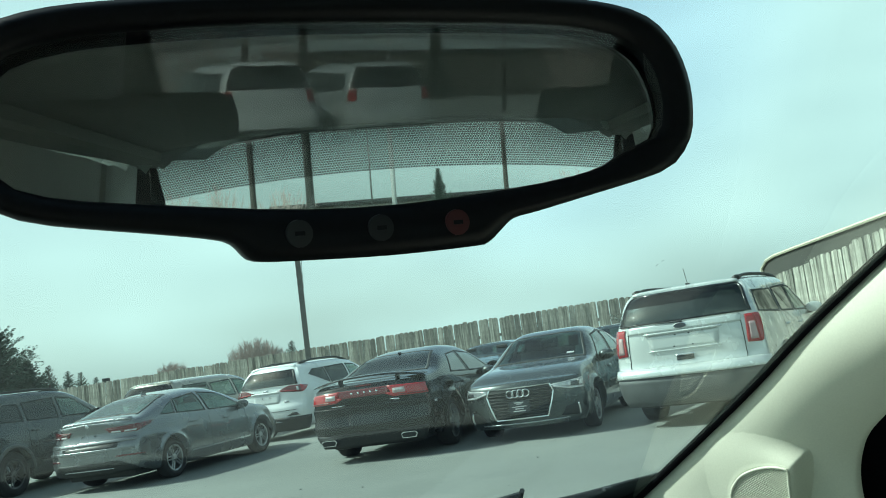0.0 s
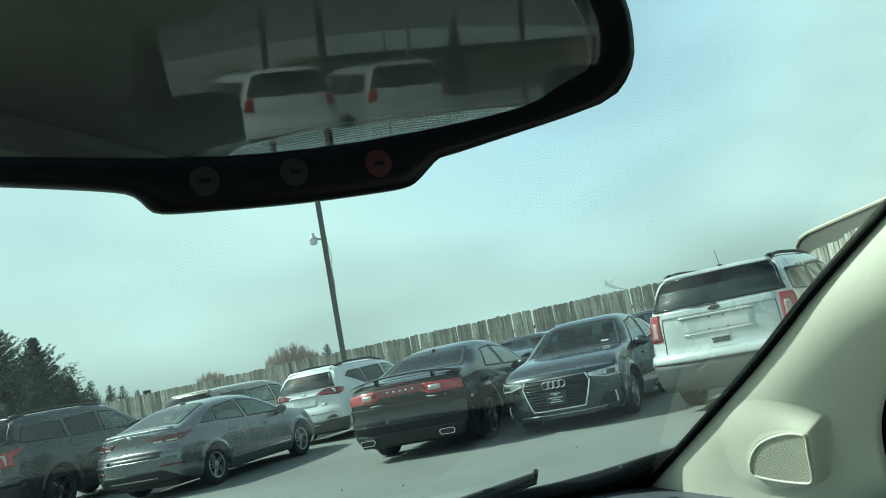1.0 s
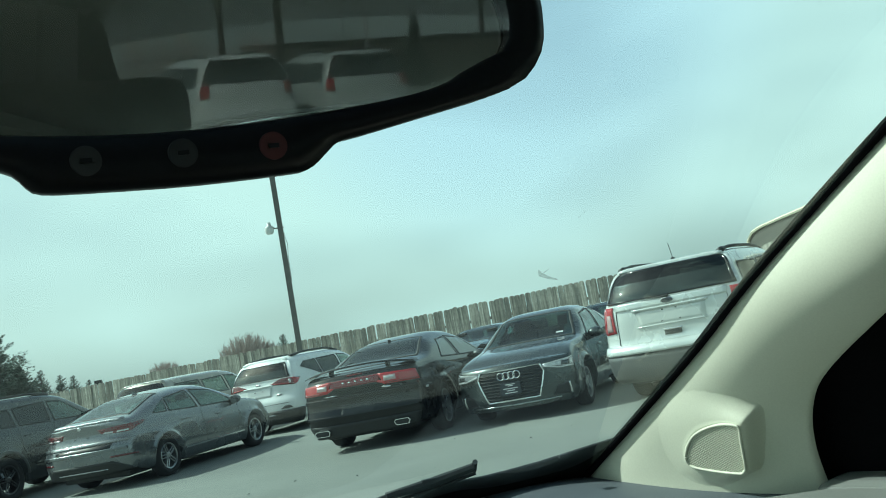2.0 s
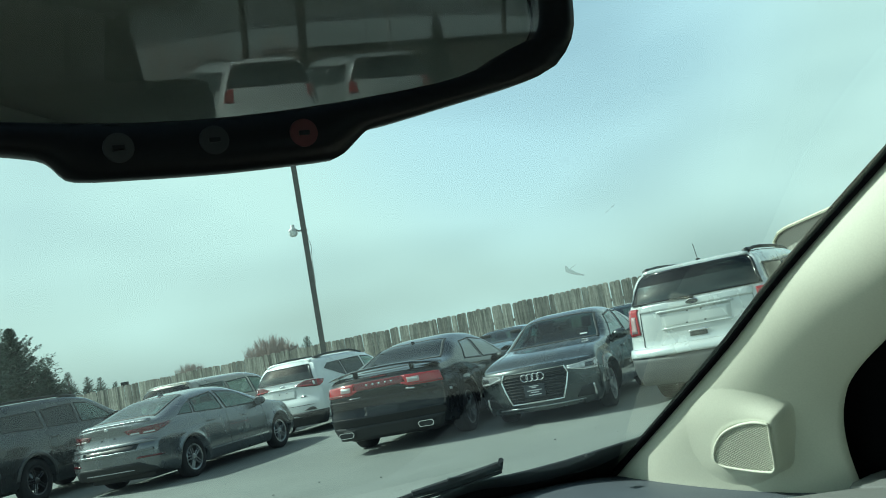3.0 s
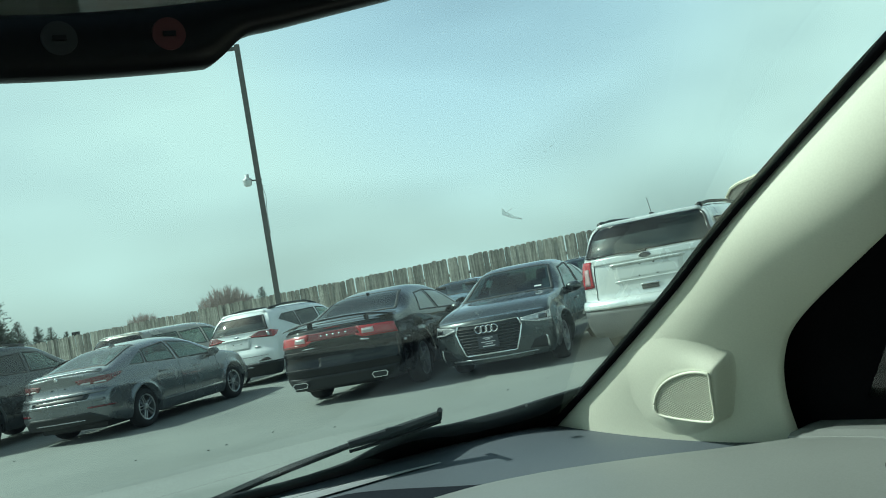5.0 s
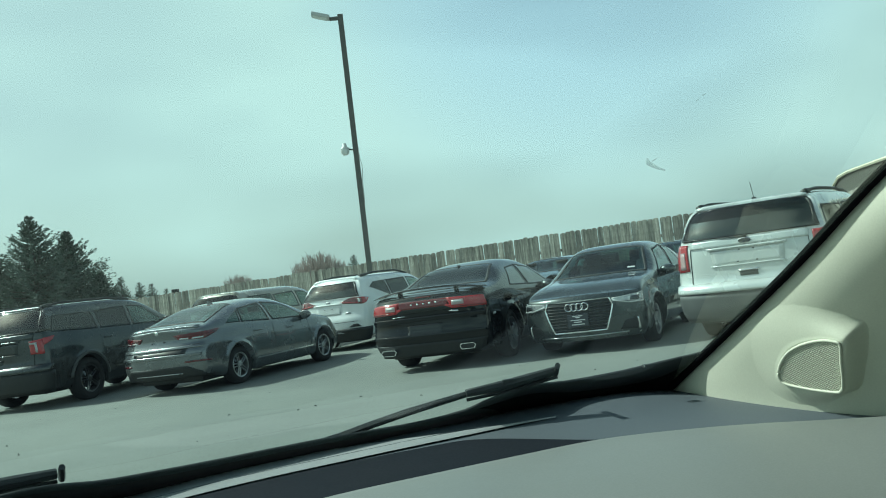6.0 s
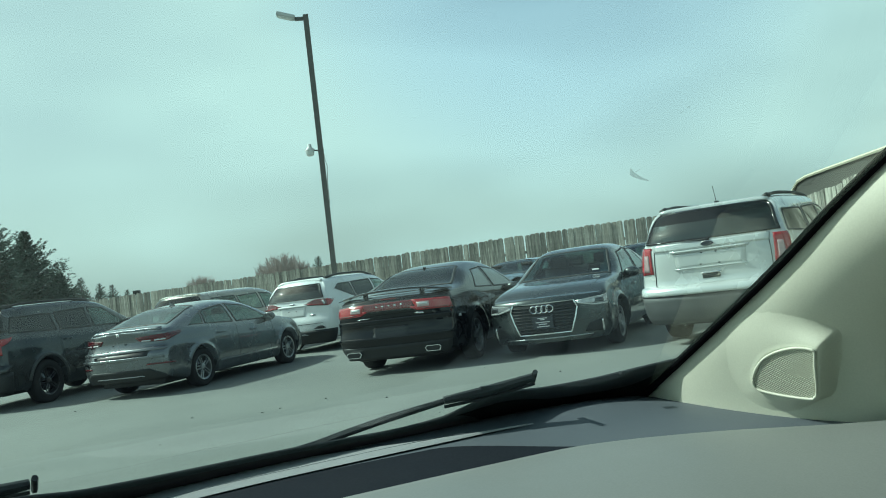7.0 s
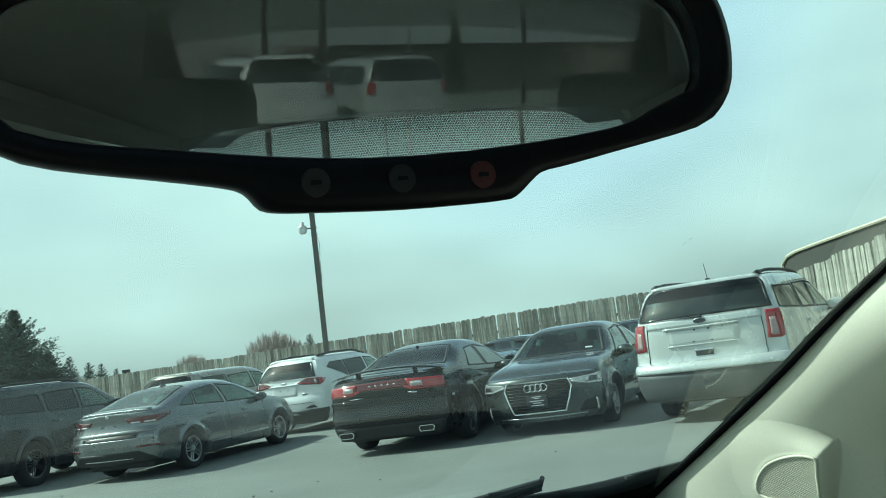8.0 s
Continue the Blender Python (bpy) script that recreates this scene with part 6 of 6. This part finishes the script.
for s in (1, -1):
    k = ((0.60, 0.62), (1.15, 0.62), (1.25, 0.76), (0.62, 0.71))
    lamp_back(skin, outer, "headlamp", k if s > 0 else both(k), M_CLEAR, "clear lens", 0.012, fn=outer.face)
    k = ((0.84, 0.72), (1.0, 0.72), (1.0, 1.02), (0.86, 1.02))
    lamp_back(skin, outer, "tail_lamp", k if s > 0 else both(k), M_RED, "red lens", 0.012)
    part("door_seam", panel(quad_grid(lambda u, v: outer.side(u, v, s), (-0.45, 0.30), (-0.442, 0.30), (-0.442, 0.99), (-0.45, 0.99), 1, 12), 0.002), M_SLOTDARK, skin)
    pane = part("front_door_glass", panel([[Vector((s * (0.90 - 0.26 * t - 0.04 * t * t), 0.50 - 0.42 * t - (0.95 - 0.42 * t) * u, 1.18 + 0.58 * t)) for u in span(0, 1, 6)] for t in span(0, 1, 6)], 0.002, 0.002), M_CARGLASS, host, "front door glass")
    pane.visible_shadow = False
lamp_back(skin, outer, "grille", ((-0.42, 0.44), (0.42, 0.44), (0.46, 0.62), (-0.46, 0.62)), M_PLASTIC, "black grille", 0.010, fn=outer.face)
part("firewall", box((1.70, 0.06, 0.85), (0, 0.98, 0.82), 0.01), M_PLASTIC, host)
part("tailgate", box((1.75, 0.08, 1.0), (0, -2.24, 0.93), 0.03), M_LINER, host, "dark tailgate trim")


def seat_row(y, z, xs, back, head):
    for x in xs:
        s = part("car_seat", box((0.52, 0.52, 0.18), (x, y + 0.28, z), 0.06), M_CLOTH, host, "greige cloth seat")
        part("backrest", box((0.50, 0.15, back), (x, y - 0.06, z + back / 2), 0.06, pose(0, 0, 0, 12, 0, 0)), M_CLOTH, s)
        part("headrest", box((0.27, 0.11, 0.20), (x, y - 0.13, head), 0.045), M_CLOTH, s)


seat_row(-0.58, 0.78, (-0.42, 0.40), 0.62, 1.50)
seat_row(-1.35, 0.80, (-0.47, 0.47), 0.60, 1.50)
part("cargo_cover", box((1.5, 0.60, 0.05), (0, -1.86, 1.41), 0.02), M_CLOTH, host, "greige cargo cover")

# rear window with its dotted black border
M_REARGLASS = glass("rear_window_glass", (0.85, 0.97, 0.93), see=0.95)
ytop = lambda x: 1.888 - 0.050 * (x / 0.75) ** 2
rw = sheet([[Vector((x, -2.20 + 0.10 * (x / 0.75) ** 2 * -1, 1.42 + (ytop(x) - 1.42) * t)) for x in span(-0.75, 0.75, 24)] for t in span(0, 1, 6)], M_REARGLASS, "rear_window", "rear window with dotted black border")
rw.visible_shadow = False
bm = bmesh.new()
for j in range(20):
    rad = 0.0043 - 0.0010 * (j / 19)
    for i in range(190):
        x = -0.745 + 1.49 * (i + 0.5 * (j % 2)) / 190
        z = ytop(x) - 0.006 - 0.0072 * j
        y = -2.196 - 0.10 * (x / 0.75) ** 2
        bm.faces.new([bm.verts.new((x + rad * math.cos(a), y, z + rad * math.sin(a))) for a in [k * math.pi / 3 for k in range(6)]])
dots = part("border_dots", bm, M_PLASTIC, rw, "black dotted border")
dots["kind"] = "stuff"
for s in (1, -1):
    side = [Vector((s * (0.735 - 0.012 * k), -2.205 - 0.10, ytop(0.735) + 0.02 - (ytop(0.735) - 1.40) * k / 6)) for k in range(7)]
    strip(side, [p + Vector((s * 0.20, 0.03, -0.004)) for p in side], M_PLASTIC, "window_side_trim", "black side border", rw, thick=0.012)
strip([Vector((x, -2.19 - 0.09 * (x / 0.75) ** 2, ytop(x) - 0.012)) for x in span(-0.8, 0.8, 24)], [Vector((x, -1.9, 1.95)) for x in span(-0.8, 0.8, 24)], M_LINER, "rear_header", "dark rear header", host)


def rear_mirror():
    """Prismatic rear-view mirror in its night setting: the faint front face and the silvered back face point apart."""
    m = Matrix.Translation((-0.0058, 0.2343, 1.5664)) @ pose(0, 0, 0, 7.2, 0, -17.4) @ Matrix.Scale(1.127, 4)
    half = [(-0.124, 0.036), (-0.1225, 0.050), (-0.117, 0.060), (-0.1095, 0.0655), (-0.0995, 0.0690), (-0.0865, 0.0715), (-0.0622, 0.0740), (-0.0362, 0.0757), (0.02, 0.0785), (0.0757, 0.0778), (0.0995, 0.0755), (0.114, 0.0704), (0.1234, 0.0604), (0.128, 0.0485), (0.1288, 0.0377), (0.127, 0.0269), (0.1194, 0.0174), (0.1088, 0.0129), (0.0813, 0.0071), (0.0577, 0.0023), (0.049, 0.0007), (0.0439, -0.0030), (0.0387, -0.0070), (0.0326, -0.0079), (0.0037, -0.0086), (-0.0232, -0.0080), (-0.0395, -0.0071), (-0.0438, -0.0046), (-0.0487, 0.0), (-0.0680, 0.0036), (-0.0917, 0.0072), (-0.1052, 0.0100), (-0.1145, 0.0145), (-0.1205, 0.0210)]
    def smooth(p, n=3):
        out = []
        for i in range(len(p)):
            a, b, c, d = [Vector(p[(i + k) % len(p)]) for k in (-1, 0, 1, 2)]
            for k in range(n):
                u = k / n
                out.append(0.5 * (2 * b + (c - a) * u + (2 * a - 5 * b + 4 * c - d) * u * u + (3 * b - a - 3 * c + d) * u**3))
        return out
    out = [Vector((p.x * 1.02, 0.03 + (p.y - 0.03) * 1.02)) for p in smooth(half)]
    # the opening for the glass
    hole = smooth([(-0.1165, 0.036), (-0.1150, 0.048), (-0.110, 0.0560), (-0.099, 0.0608), (-0.0731, 0.0650), (-0.0095, 0.0685), (0.0749, 0.0686), (0.1033, 0.0630), (0.1137, 0.0535), (0.1174, 0.0379), (0.1139, 0.0272), (0.1020, 0.0228), (0.0819, 0.0147), (0.0256, 0.0085), (-0.0219, 0.0078), (-0.0722, 0.0124), (-0.0942, 0.0150), (-0.1091, 0.0190), (-0.1145, 0.0260)])
    cen = Vector((0.0, 0.036))
    bm = bmesh.new()
    n = 160
    def ray_at(loop, ang):
        d = Vector((math.cos(ang), math.sin(ang)))
        best = None
        for a, b in zip(loop, loop[1:] + loop[:1]):
            e = b - a
            den = d.x * e.y - d.y * e.x
            if abs(den) < 1e-12:
                continue
            w = a - cen
            t = (w.x * e.y - w.y * e.x) / den
            s = (w.x * d.y - w.y * d.x) / den
            if t > 0 and -1e-6 <= s <= 1 + 1e-6 and (best is None or t > best):
                best = t
        return cen + d * best
    angs = [2 * math.pi * k / n for k in range(n)]
    O, H = [ray_at(out, a) for a in angs], [ray_at(hole, a) for a in angs]
    lay = [[(p.x, -0.004, p.y) for p in H], [(p.x, 0.0, p.y) for p in [h.lerp(o, 0.12) for h, o in zip(H, O)]], [(p.x, -0.002, p.y) for p in [h.lerp(o, 0.7) for h, o in zip(H, O)]], [(p.x, 0.0, p.y) for p in O], [(p.x, 0.010, p.y) for p in O], [(p.x * 0.75, 0.042, 0.034 + (p.y - 0.034) * 0.7) for p in O]]
    lay[0] = [(p.x, 0.004, p.y) for p in H]
    vs = [[bm.verts.new(p) for p in l] for l in lay]
    for a, b in zip(vs, vs[1:]):
        for i in range(n):
            bm.faces.new((a[i], a[(i + 1) % n], b[(i + 1) % n], b[i]))
    bm.faces.new(vs[-1][::-1])
    h = part("mirror_housing", bm, M_HOUSING, host, "black mirror housing with buttons", smooth=True, m=m)
    part("mirror_stalk", rod([(0.0, 0.035, 0.04), (0.01, 0.06, 0.10), (0.01, 0.075, 0.128)], 0.012, 10), M_HOUSING, h, smooth=True)
    part("mirror_mount", box((0.05, 0.03, 0.06), (0.01, 0.075, 0.118), 0.008), M_HOUSING, h)
    # silvered back face and faint front face of the wedge
    ms = bpy.data.materials.new("silvered_glass")
    ms.use_nodes = True
    b = ms.node_tree.nodes["Principled BSDF"]
    b.inputs["Metallic"].default_value, b.inputs["Roughness"].default_value, b.inputs["Base Color"].default_value = 1.0, 0.01, (0.72, 0.80, 0.78, 1)
    mf = bpy.data.materials.new("front_glass_face")
    mf.use_nodes = True
    nd, ln = mf.node_tree.nodes, mf.node_tree.links
    nd.clear()
    t, g, x, o = nd.new("ShaderNodeBsdfTransparent"), nd.new("ShaderNodeBsdfGlossy"), nd.new("ShaderNodeMixShader"), nd.new("ShaderNodeOutputMaterial")
    g.inputs["Roughness"].default_value = 0.01
    x.inputs[0].default_value = 0.086
    ln.new(t.outputs[0], x.inputs[1])
    ln.new(g.outputs[0], x.inputs[2])
    ln.new(x.outputs[0], o.inputs[0])
    for nm, mt, tilt, dy in (("mirror_glass", mf, 1.9, 0.0030), ("silvering", ms, -2.9, 0.0078)):
        bm = bmesh.new()
        bm.faces.new([bm.verts.new(((p.x) * 1.004, 0, (p.y - 0.036) * 1.004)) for p in H])
        part(nm, bm, mt, h, "mirror glass" if mt is mf else "silvered back of the glass", m=pose(0, dy, 0.036, tilt, 0, -1.2))
    for x, mt, lb in ((-0.0275, M_BTN, "grey button"), (0.0, M_BTN2, "dark grey button"), (0.0276, M_BTN3, "dull red button")):
        bt = part("button", lathe([(0.0015, 0.0045), (-0.0001, 0.0044), (-0.0002, 0.0040), (-0.0002, 0.0002)], "y", 24), mt, h, lb, m=pose(x, -0.0019, 0.0))
        part("button_mark", box((0.0034, 0.0006, 0.0014), (0, -0.0003, 0), 0.0), M_HOUSING, bt)
    return h


M_BTN = mat("worn_grey_button", (0.026, 0.030, 0.034), rough=0.5)
M_BTN2 = mat("dark_grey_button", (0.018, 0.022, 0.027), rough=0.5)
M_BTN3 = mat("dull_red_button", (0.08, 0.018, 0.022), rough=0.5)
rear_mirror()

# wipers resting outside the glass
def wiper(blade, tip, arm):
    """A blade with its rubber, claw and arm, lying on the outside of the glass."""
    wp = part("wiper_blade", rod(blade, [0.0050] + [0.0068] * (len(blade) - 2) + [0.0055], 8), M_PLASTIC, host, "black wiper blade")
    part("blade_rubber", rod([Vector(p) - Vector((0, 0, 0.008)) for p in blade], 0.0022, 6), M_RUBBER, wp)
    part("blade_tip", rod(tip, 0.0035, 6), M_PLASTIC, wp)
    part("wiper_arm", rod(arm, [0.0052] * (len(arm) - 1) + [0.0040], 6), M_PLASTIC, wp, "black wiper arm")
    mid = Vector(blade[1])
    part("blade_claw", box((0.022, 0.009, 0.006), mid + Vector((0, -0.002, 0.004)), 0.002, pose(0, 0, 0, 0, 0, -28)), M_PLASTIC, wp)


wiper([(0.516, 0.904, 1.307), (0.567, 0.879, 1.311), (0.616, 0.845, 1.321)], [(0.621, 0.853, 1.315), (0.608, 0.833, 1.329)], [(0.30, 1.06, 1.255), (0.364, 1.017, 1.267), (0.389, 1.003, 1.272), (0.423, 0.975, 1.283), (0.457, 0.947, 1.293), (0.530, 0.900, 1.308)])
wiper([(-0.20, 0.985, 1.303), (-0.09, 0.997, 1.302), (-0.021, 1.000, 1.301), (0.016, 1.002, 1.300), (0.058, 1.003, 1.2995)], [(0.066, 1.018, 1.290), (0.061, 0.989, 1.307)], [(-0.40, 1.05, 1.27), (-0.28, 1.02, 1.288), (-0.12, 0.998, 1.302)])


# ---------------------------------------------------------------- trees and what lies behind us
M_NEEDLE = mat("dark_spruce_needles", (0.105, 0.138, 0.115), rough=0.9, vary=0.5, scale=2, fine=20)
M_BARK = mat("grey_bark", (0.11, 0.095, 0.085), rough=0.95, vary=0.3, scale=10, fine=60)
M_TWIG = mat("reddish_bare_twigs", (0.43, 0.36, 0.33), rough=0.95, vary=0.3, scale=4, fine=40)


def spruce(x, y, h, spread, seed, z=None, dens=1.0):
    """A conifer: tapered trunk, drooping limbs, sprays of needles."""
    rnd = random.Random(seed)
    root = new("spruce")
    root.matrix_basis = pose(x, y, ground_z(x, y) if z is None else z)
    tagged(root, "dark green ragged spruce tree behind the fence", "tree")
    part("trunk", rod([(0, 0, 0), (0.05, 0, h * 0.5), (0, 0, h)], [h * 0.025, h * 0.016, 0.01], 8), M_BARK, root, smooth=True)
    verts, faces = [], []
    def spray(p, d, l, w):
        u = d.cross(Vector((rnd.uniform(-1, 1), rnd.uniform(-1, 1), rnd.uniform(-1, 1)))).normalized() * w
        i = len(verts)
        verts.extend([p - u * 0.4, p + d * l * 0.5 - u, p + d * l, p + d * l * 0.5 + u])
        faces.append((i, i + 1, i + 2, i + 3))
    limbs = bmesh.new()
    big = min(1.0, 0.3 + 0.3 * spread)
    n = int(260 * dens)
    for k in range(n):
        t = (k / n) ** 0.85
        zz = h * (0.06 + 0.93 * t)
        a = k * 2.399 + rnd.uniform(-0.5, 0.5)
        L = spread * (1 - t) ** 0.95 * rnd.choice((0.6, 0.75, 0.85, 1.0, 1.25)) * rnd.uniform(0.85, 1.1) + 0.08
        up = 0.10 + 0.75 * t
        d = Vector((math.cos(a), math.sin(a), up * 0.5)).normalized()
        p0 = Vector((0, 0, zz))
        tip = p0 + d * L + Vector((0, 0, 0.12 * L))
        mid = p0 + d * L * 0.55 - Vector((0, 0, 0.05 * L))
        rod([p0, mid, tip], [0.03 * (1 - t) + 0.008, 0.016 * (1 - t) + 0.005, 0.004], 4, limbs)
        m = int((30 + 150 * (1 - t)) * (0.4 + 0.6 * dens))
        for j in range(m):
            s = rnd.uniform(0.12, 1.0)
            q = (p0.lerp(mid, s / 0.55) if s < 0.55 else mid.lerp(tip, (s - 0.55) / 0.45))
            side = d.cross(Vector((0, 0, 1))) * rnd.choice((-1, 1)) * rnd.uniform(0.2, 1.0)
            dd = (d * rnd.uniform(0.3, 1.0) + side + Vector((0, 0, rnd.uniform(-0.45, 0.35)))).normalized()
            spray(q + Vector((rnd.uniform(-1, 1), rnd.uniform(-1, 1), rnd.uniform(-1, 1))) * 0.05 * L, dd, (rnd.uniform(0.14, 0.34) * (0.30 + 0.8 * (1 - t))) * big, rnd.uniform(0.015, 0.038) * big)
    part("limbs", limbs, M_BARK, root)
    put("crown", mesh_of("crown", verts, faces, M_NEEDLE, False), root, "sprays of dark needles")
    return root


def bare_bush(x, y, h, spread, seed, z, label="bare reddish twiggy shrub behind the fence", name="shrub", stems=420):
    """A leafless shrub: straight stems fanning out of one base into a dome of fine twigs."""
    rnd = random.Random(seed)
    root = new(name)
    root.matrix_basis = pose(x, y, z)
    tagged(root, label, "shrub" if name == "shrub" else "tree")
    bm = bmesh.new()
    r0 = 0.010 * h / 2.5
    for k in range(stems):
        a = rnd.uniform(0, 2 * math.pi)
        s = math.sqrt(rnd.uniform(0.0, 1.0))
        reach = rnd.uniform(0.90, 1.0)
        p = Vector((rnd.uniform(-0.25, 0.25), rnd.uniform(-0.25, 0.25), 0))
        tip = Vector((math.cos(a) * s * spread, math.sin(a) * s * spread, h - spread + spread * math.sqrt(max(0.0, 1 - s * s)))) * reach
        mid = p.lerp(tip, 0.5) + Vector((rnd.uniform(-1, 1), rnd.uniform(-1, 1), 0.6)) * 0.06 * h
        rod([p, mid, tip], [r0 * 1.6, r0, r0 * 0.45], 3, bm)
        d = (tip - mid).normalized()
        for j in range(12):
            q = mid.lerp(tip, rnd.uniform(0.0, 0.95))
            e = (d + Vector((rnd.uniform(-1, 1), rnd.uniform(-1, 1), rnd.uniform(-0.3, 0.8))) * 0.6).normalized()
            l = h * rnd.uniform(0.04, 0.11)
            rod([q, q + e * l], [r0 * 0.6, r0 * 0.35], 3, bm)
    part("twigs", bm, M_TWIG, root)
    return root


def at_bearing(deg, dist):
    return dist * math.sin(radians(deg)), dist * math.cos(radians(deg))


for deg, d, h, s, k in ((-26.5, 46, 6.45, 3.8, 1), (-24.6, 47, 5.7, 3.2, 2), (-23.0, 47, 3.6, 1.7, 3), (-21.9, 46, 3.2, 1.0, 4), (-20.9, 46, 2.85, 0.85, 5), (-20.2, 47, 2.75, 0.75, 6), (-19.4, 46, 2.4, 0.55, 7), (-28.5, 47, 5.0, 2.2, 8), (-7.95, 34, 2.30, 0.55, 9)):
    x, y = at_bearing(deg, d)
    spruce(x, y, h, s, k, 0.0 if d > 40 else 0.3, 1.15 if s > 3 else 1.0 if s > 1 else 0.42)
for deg, d, h, s, k in ((-10.25, 34, 2.62, 1.15, 21), (-9.15, 34, 2.20, 0.85, 22), (-15.15, 36, 2.15, 0.80, 23)):
    x, y = at_bearing(deg, d)
    bare_bush(x, y, h, s, k, 0.25)
x, y = at_bearing(-18.85, 33)
post_box = new("post_box")
post_box.matrix_basis = pose(x, y, 0.25)
tagged(post_box, "small dark box on a post behind the fence", "box")
part("housing", box((0.22, 0.2, 0.15), (0, 0, 1.75), 0.02), M_PLASTIC, post_box)
part("post", box((0.06, 0.06, 1.70), (0, 0, 0.85), 0.005), M_FENCE, post_box)

# behind the car, seen in the mirror
plain_suv("suv", "white SUV parked behind our car", M_WHITE, on_lot(8.9, -16.2, -168), H=1.70)
plain_suv("suv", "pale silver SUV parked behind our car", M_SILVER, on_lot(11.4, -15.8, -166), H=1.69)
M_WOODPOLE = mat("weathered_utility_pole", (0.10, 0.09, 0.08), rough=0.9, vary=0.3)
for deg, d, r, mt in ((150.5, 34, 0.12, M_WOODPOLE), (146.9, 26, 0.13, M_POLE), (141.7, 40, 0.12, M_GALV), (143.2, 60, 0.06, M_POLE), (134.5, 36, 0.10, M_WOODPOLE)):
    x, y = at_bearing(deg, d)
    u = new("utility_pole")
    u.matrix_basis = pose(x, y, ground_z(x, y))
    tagged(u, "tall plain pole across the lot behind", "pole")
    part("shaft", rod([(0, 0, 0), (0, 0, 10)], [r, r * 0.8], 10), mt, u, smooth=True)
x, y = at_bearing(138.9, 60)
spruce(x, y, 5.2, 1.3, 31, 0.0)["label"] = "cone-shaped spruce tree standing alone behind the lot"
for deg, d, h, s, k in ((152.5, 60, 5.2, 3.0, 41), (155.5, 62, 5.0, 3.0, 42), (148.5, 60, 4.6, 2.5, 43), (130.5, 60, 4.6, 3.5, 44)):
    x, y = at_bearing(deg, d)
    bare_bush(x, y, h, s, k, 0.0, "bare tree across the lot behind", "bare_tree", 60)
x, y = at_bearing(136, 75)
wh = new("warehouse")
wh.matrix_basis = pose(x, y, 0, 0, 0, 45)
tagged(wh, "low dark taupe building far behind the lot", "building")
part("wall", box((34, 8, 3.6), (0, 0, 1.8), 0.02), M_SHED, wh)
part("roof", box((34.4, 8.4, 0.25), (0, 0, 3.72), 0.02), M_PLASTIC, wh)

# loose grit on the asphalt in front of the cars
rnd = random.Random(77)
bm = bmesh.new()
for k in range(80):
    x, y = rnd.uniform(-8.0, 4.0), rnd.uniform(7.0, 16.0)
    r = rnd.choice((0.004, 0.005, 0.006, 0.008, 0.013))
    g = bmesh.new()
    bmesh.ops.create_icosphere(g, subdivisions=1, radius=r)
    for v in g.verts:
        v.co = Vector((v.co.x * rnd.uniform(0.8, 1.6) + x, v.co.y * rnd.uniform(0.8, 1.4) + y, v.co.z * 0.6 + ground_z(x, y) + r * 0.3))
    me = bpy.data.meshes.new("tmp")
    g.to_mesh(me)
    g.free()
    bm.from_mesh(me)
    bpy.data.meshes.remove(me)
grit = part("gravel", bm, mat("dark_grit", (0.08, 0.077, 0.072), rough=0.9, vary=0.4), None)
tagged(grit, "scattered dark grit lying on the asphalt", "gravel", kind="stuff")
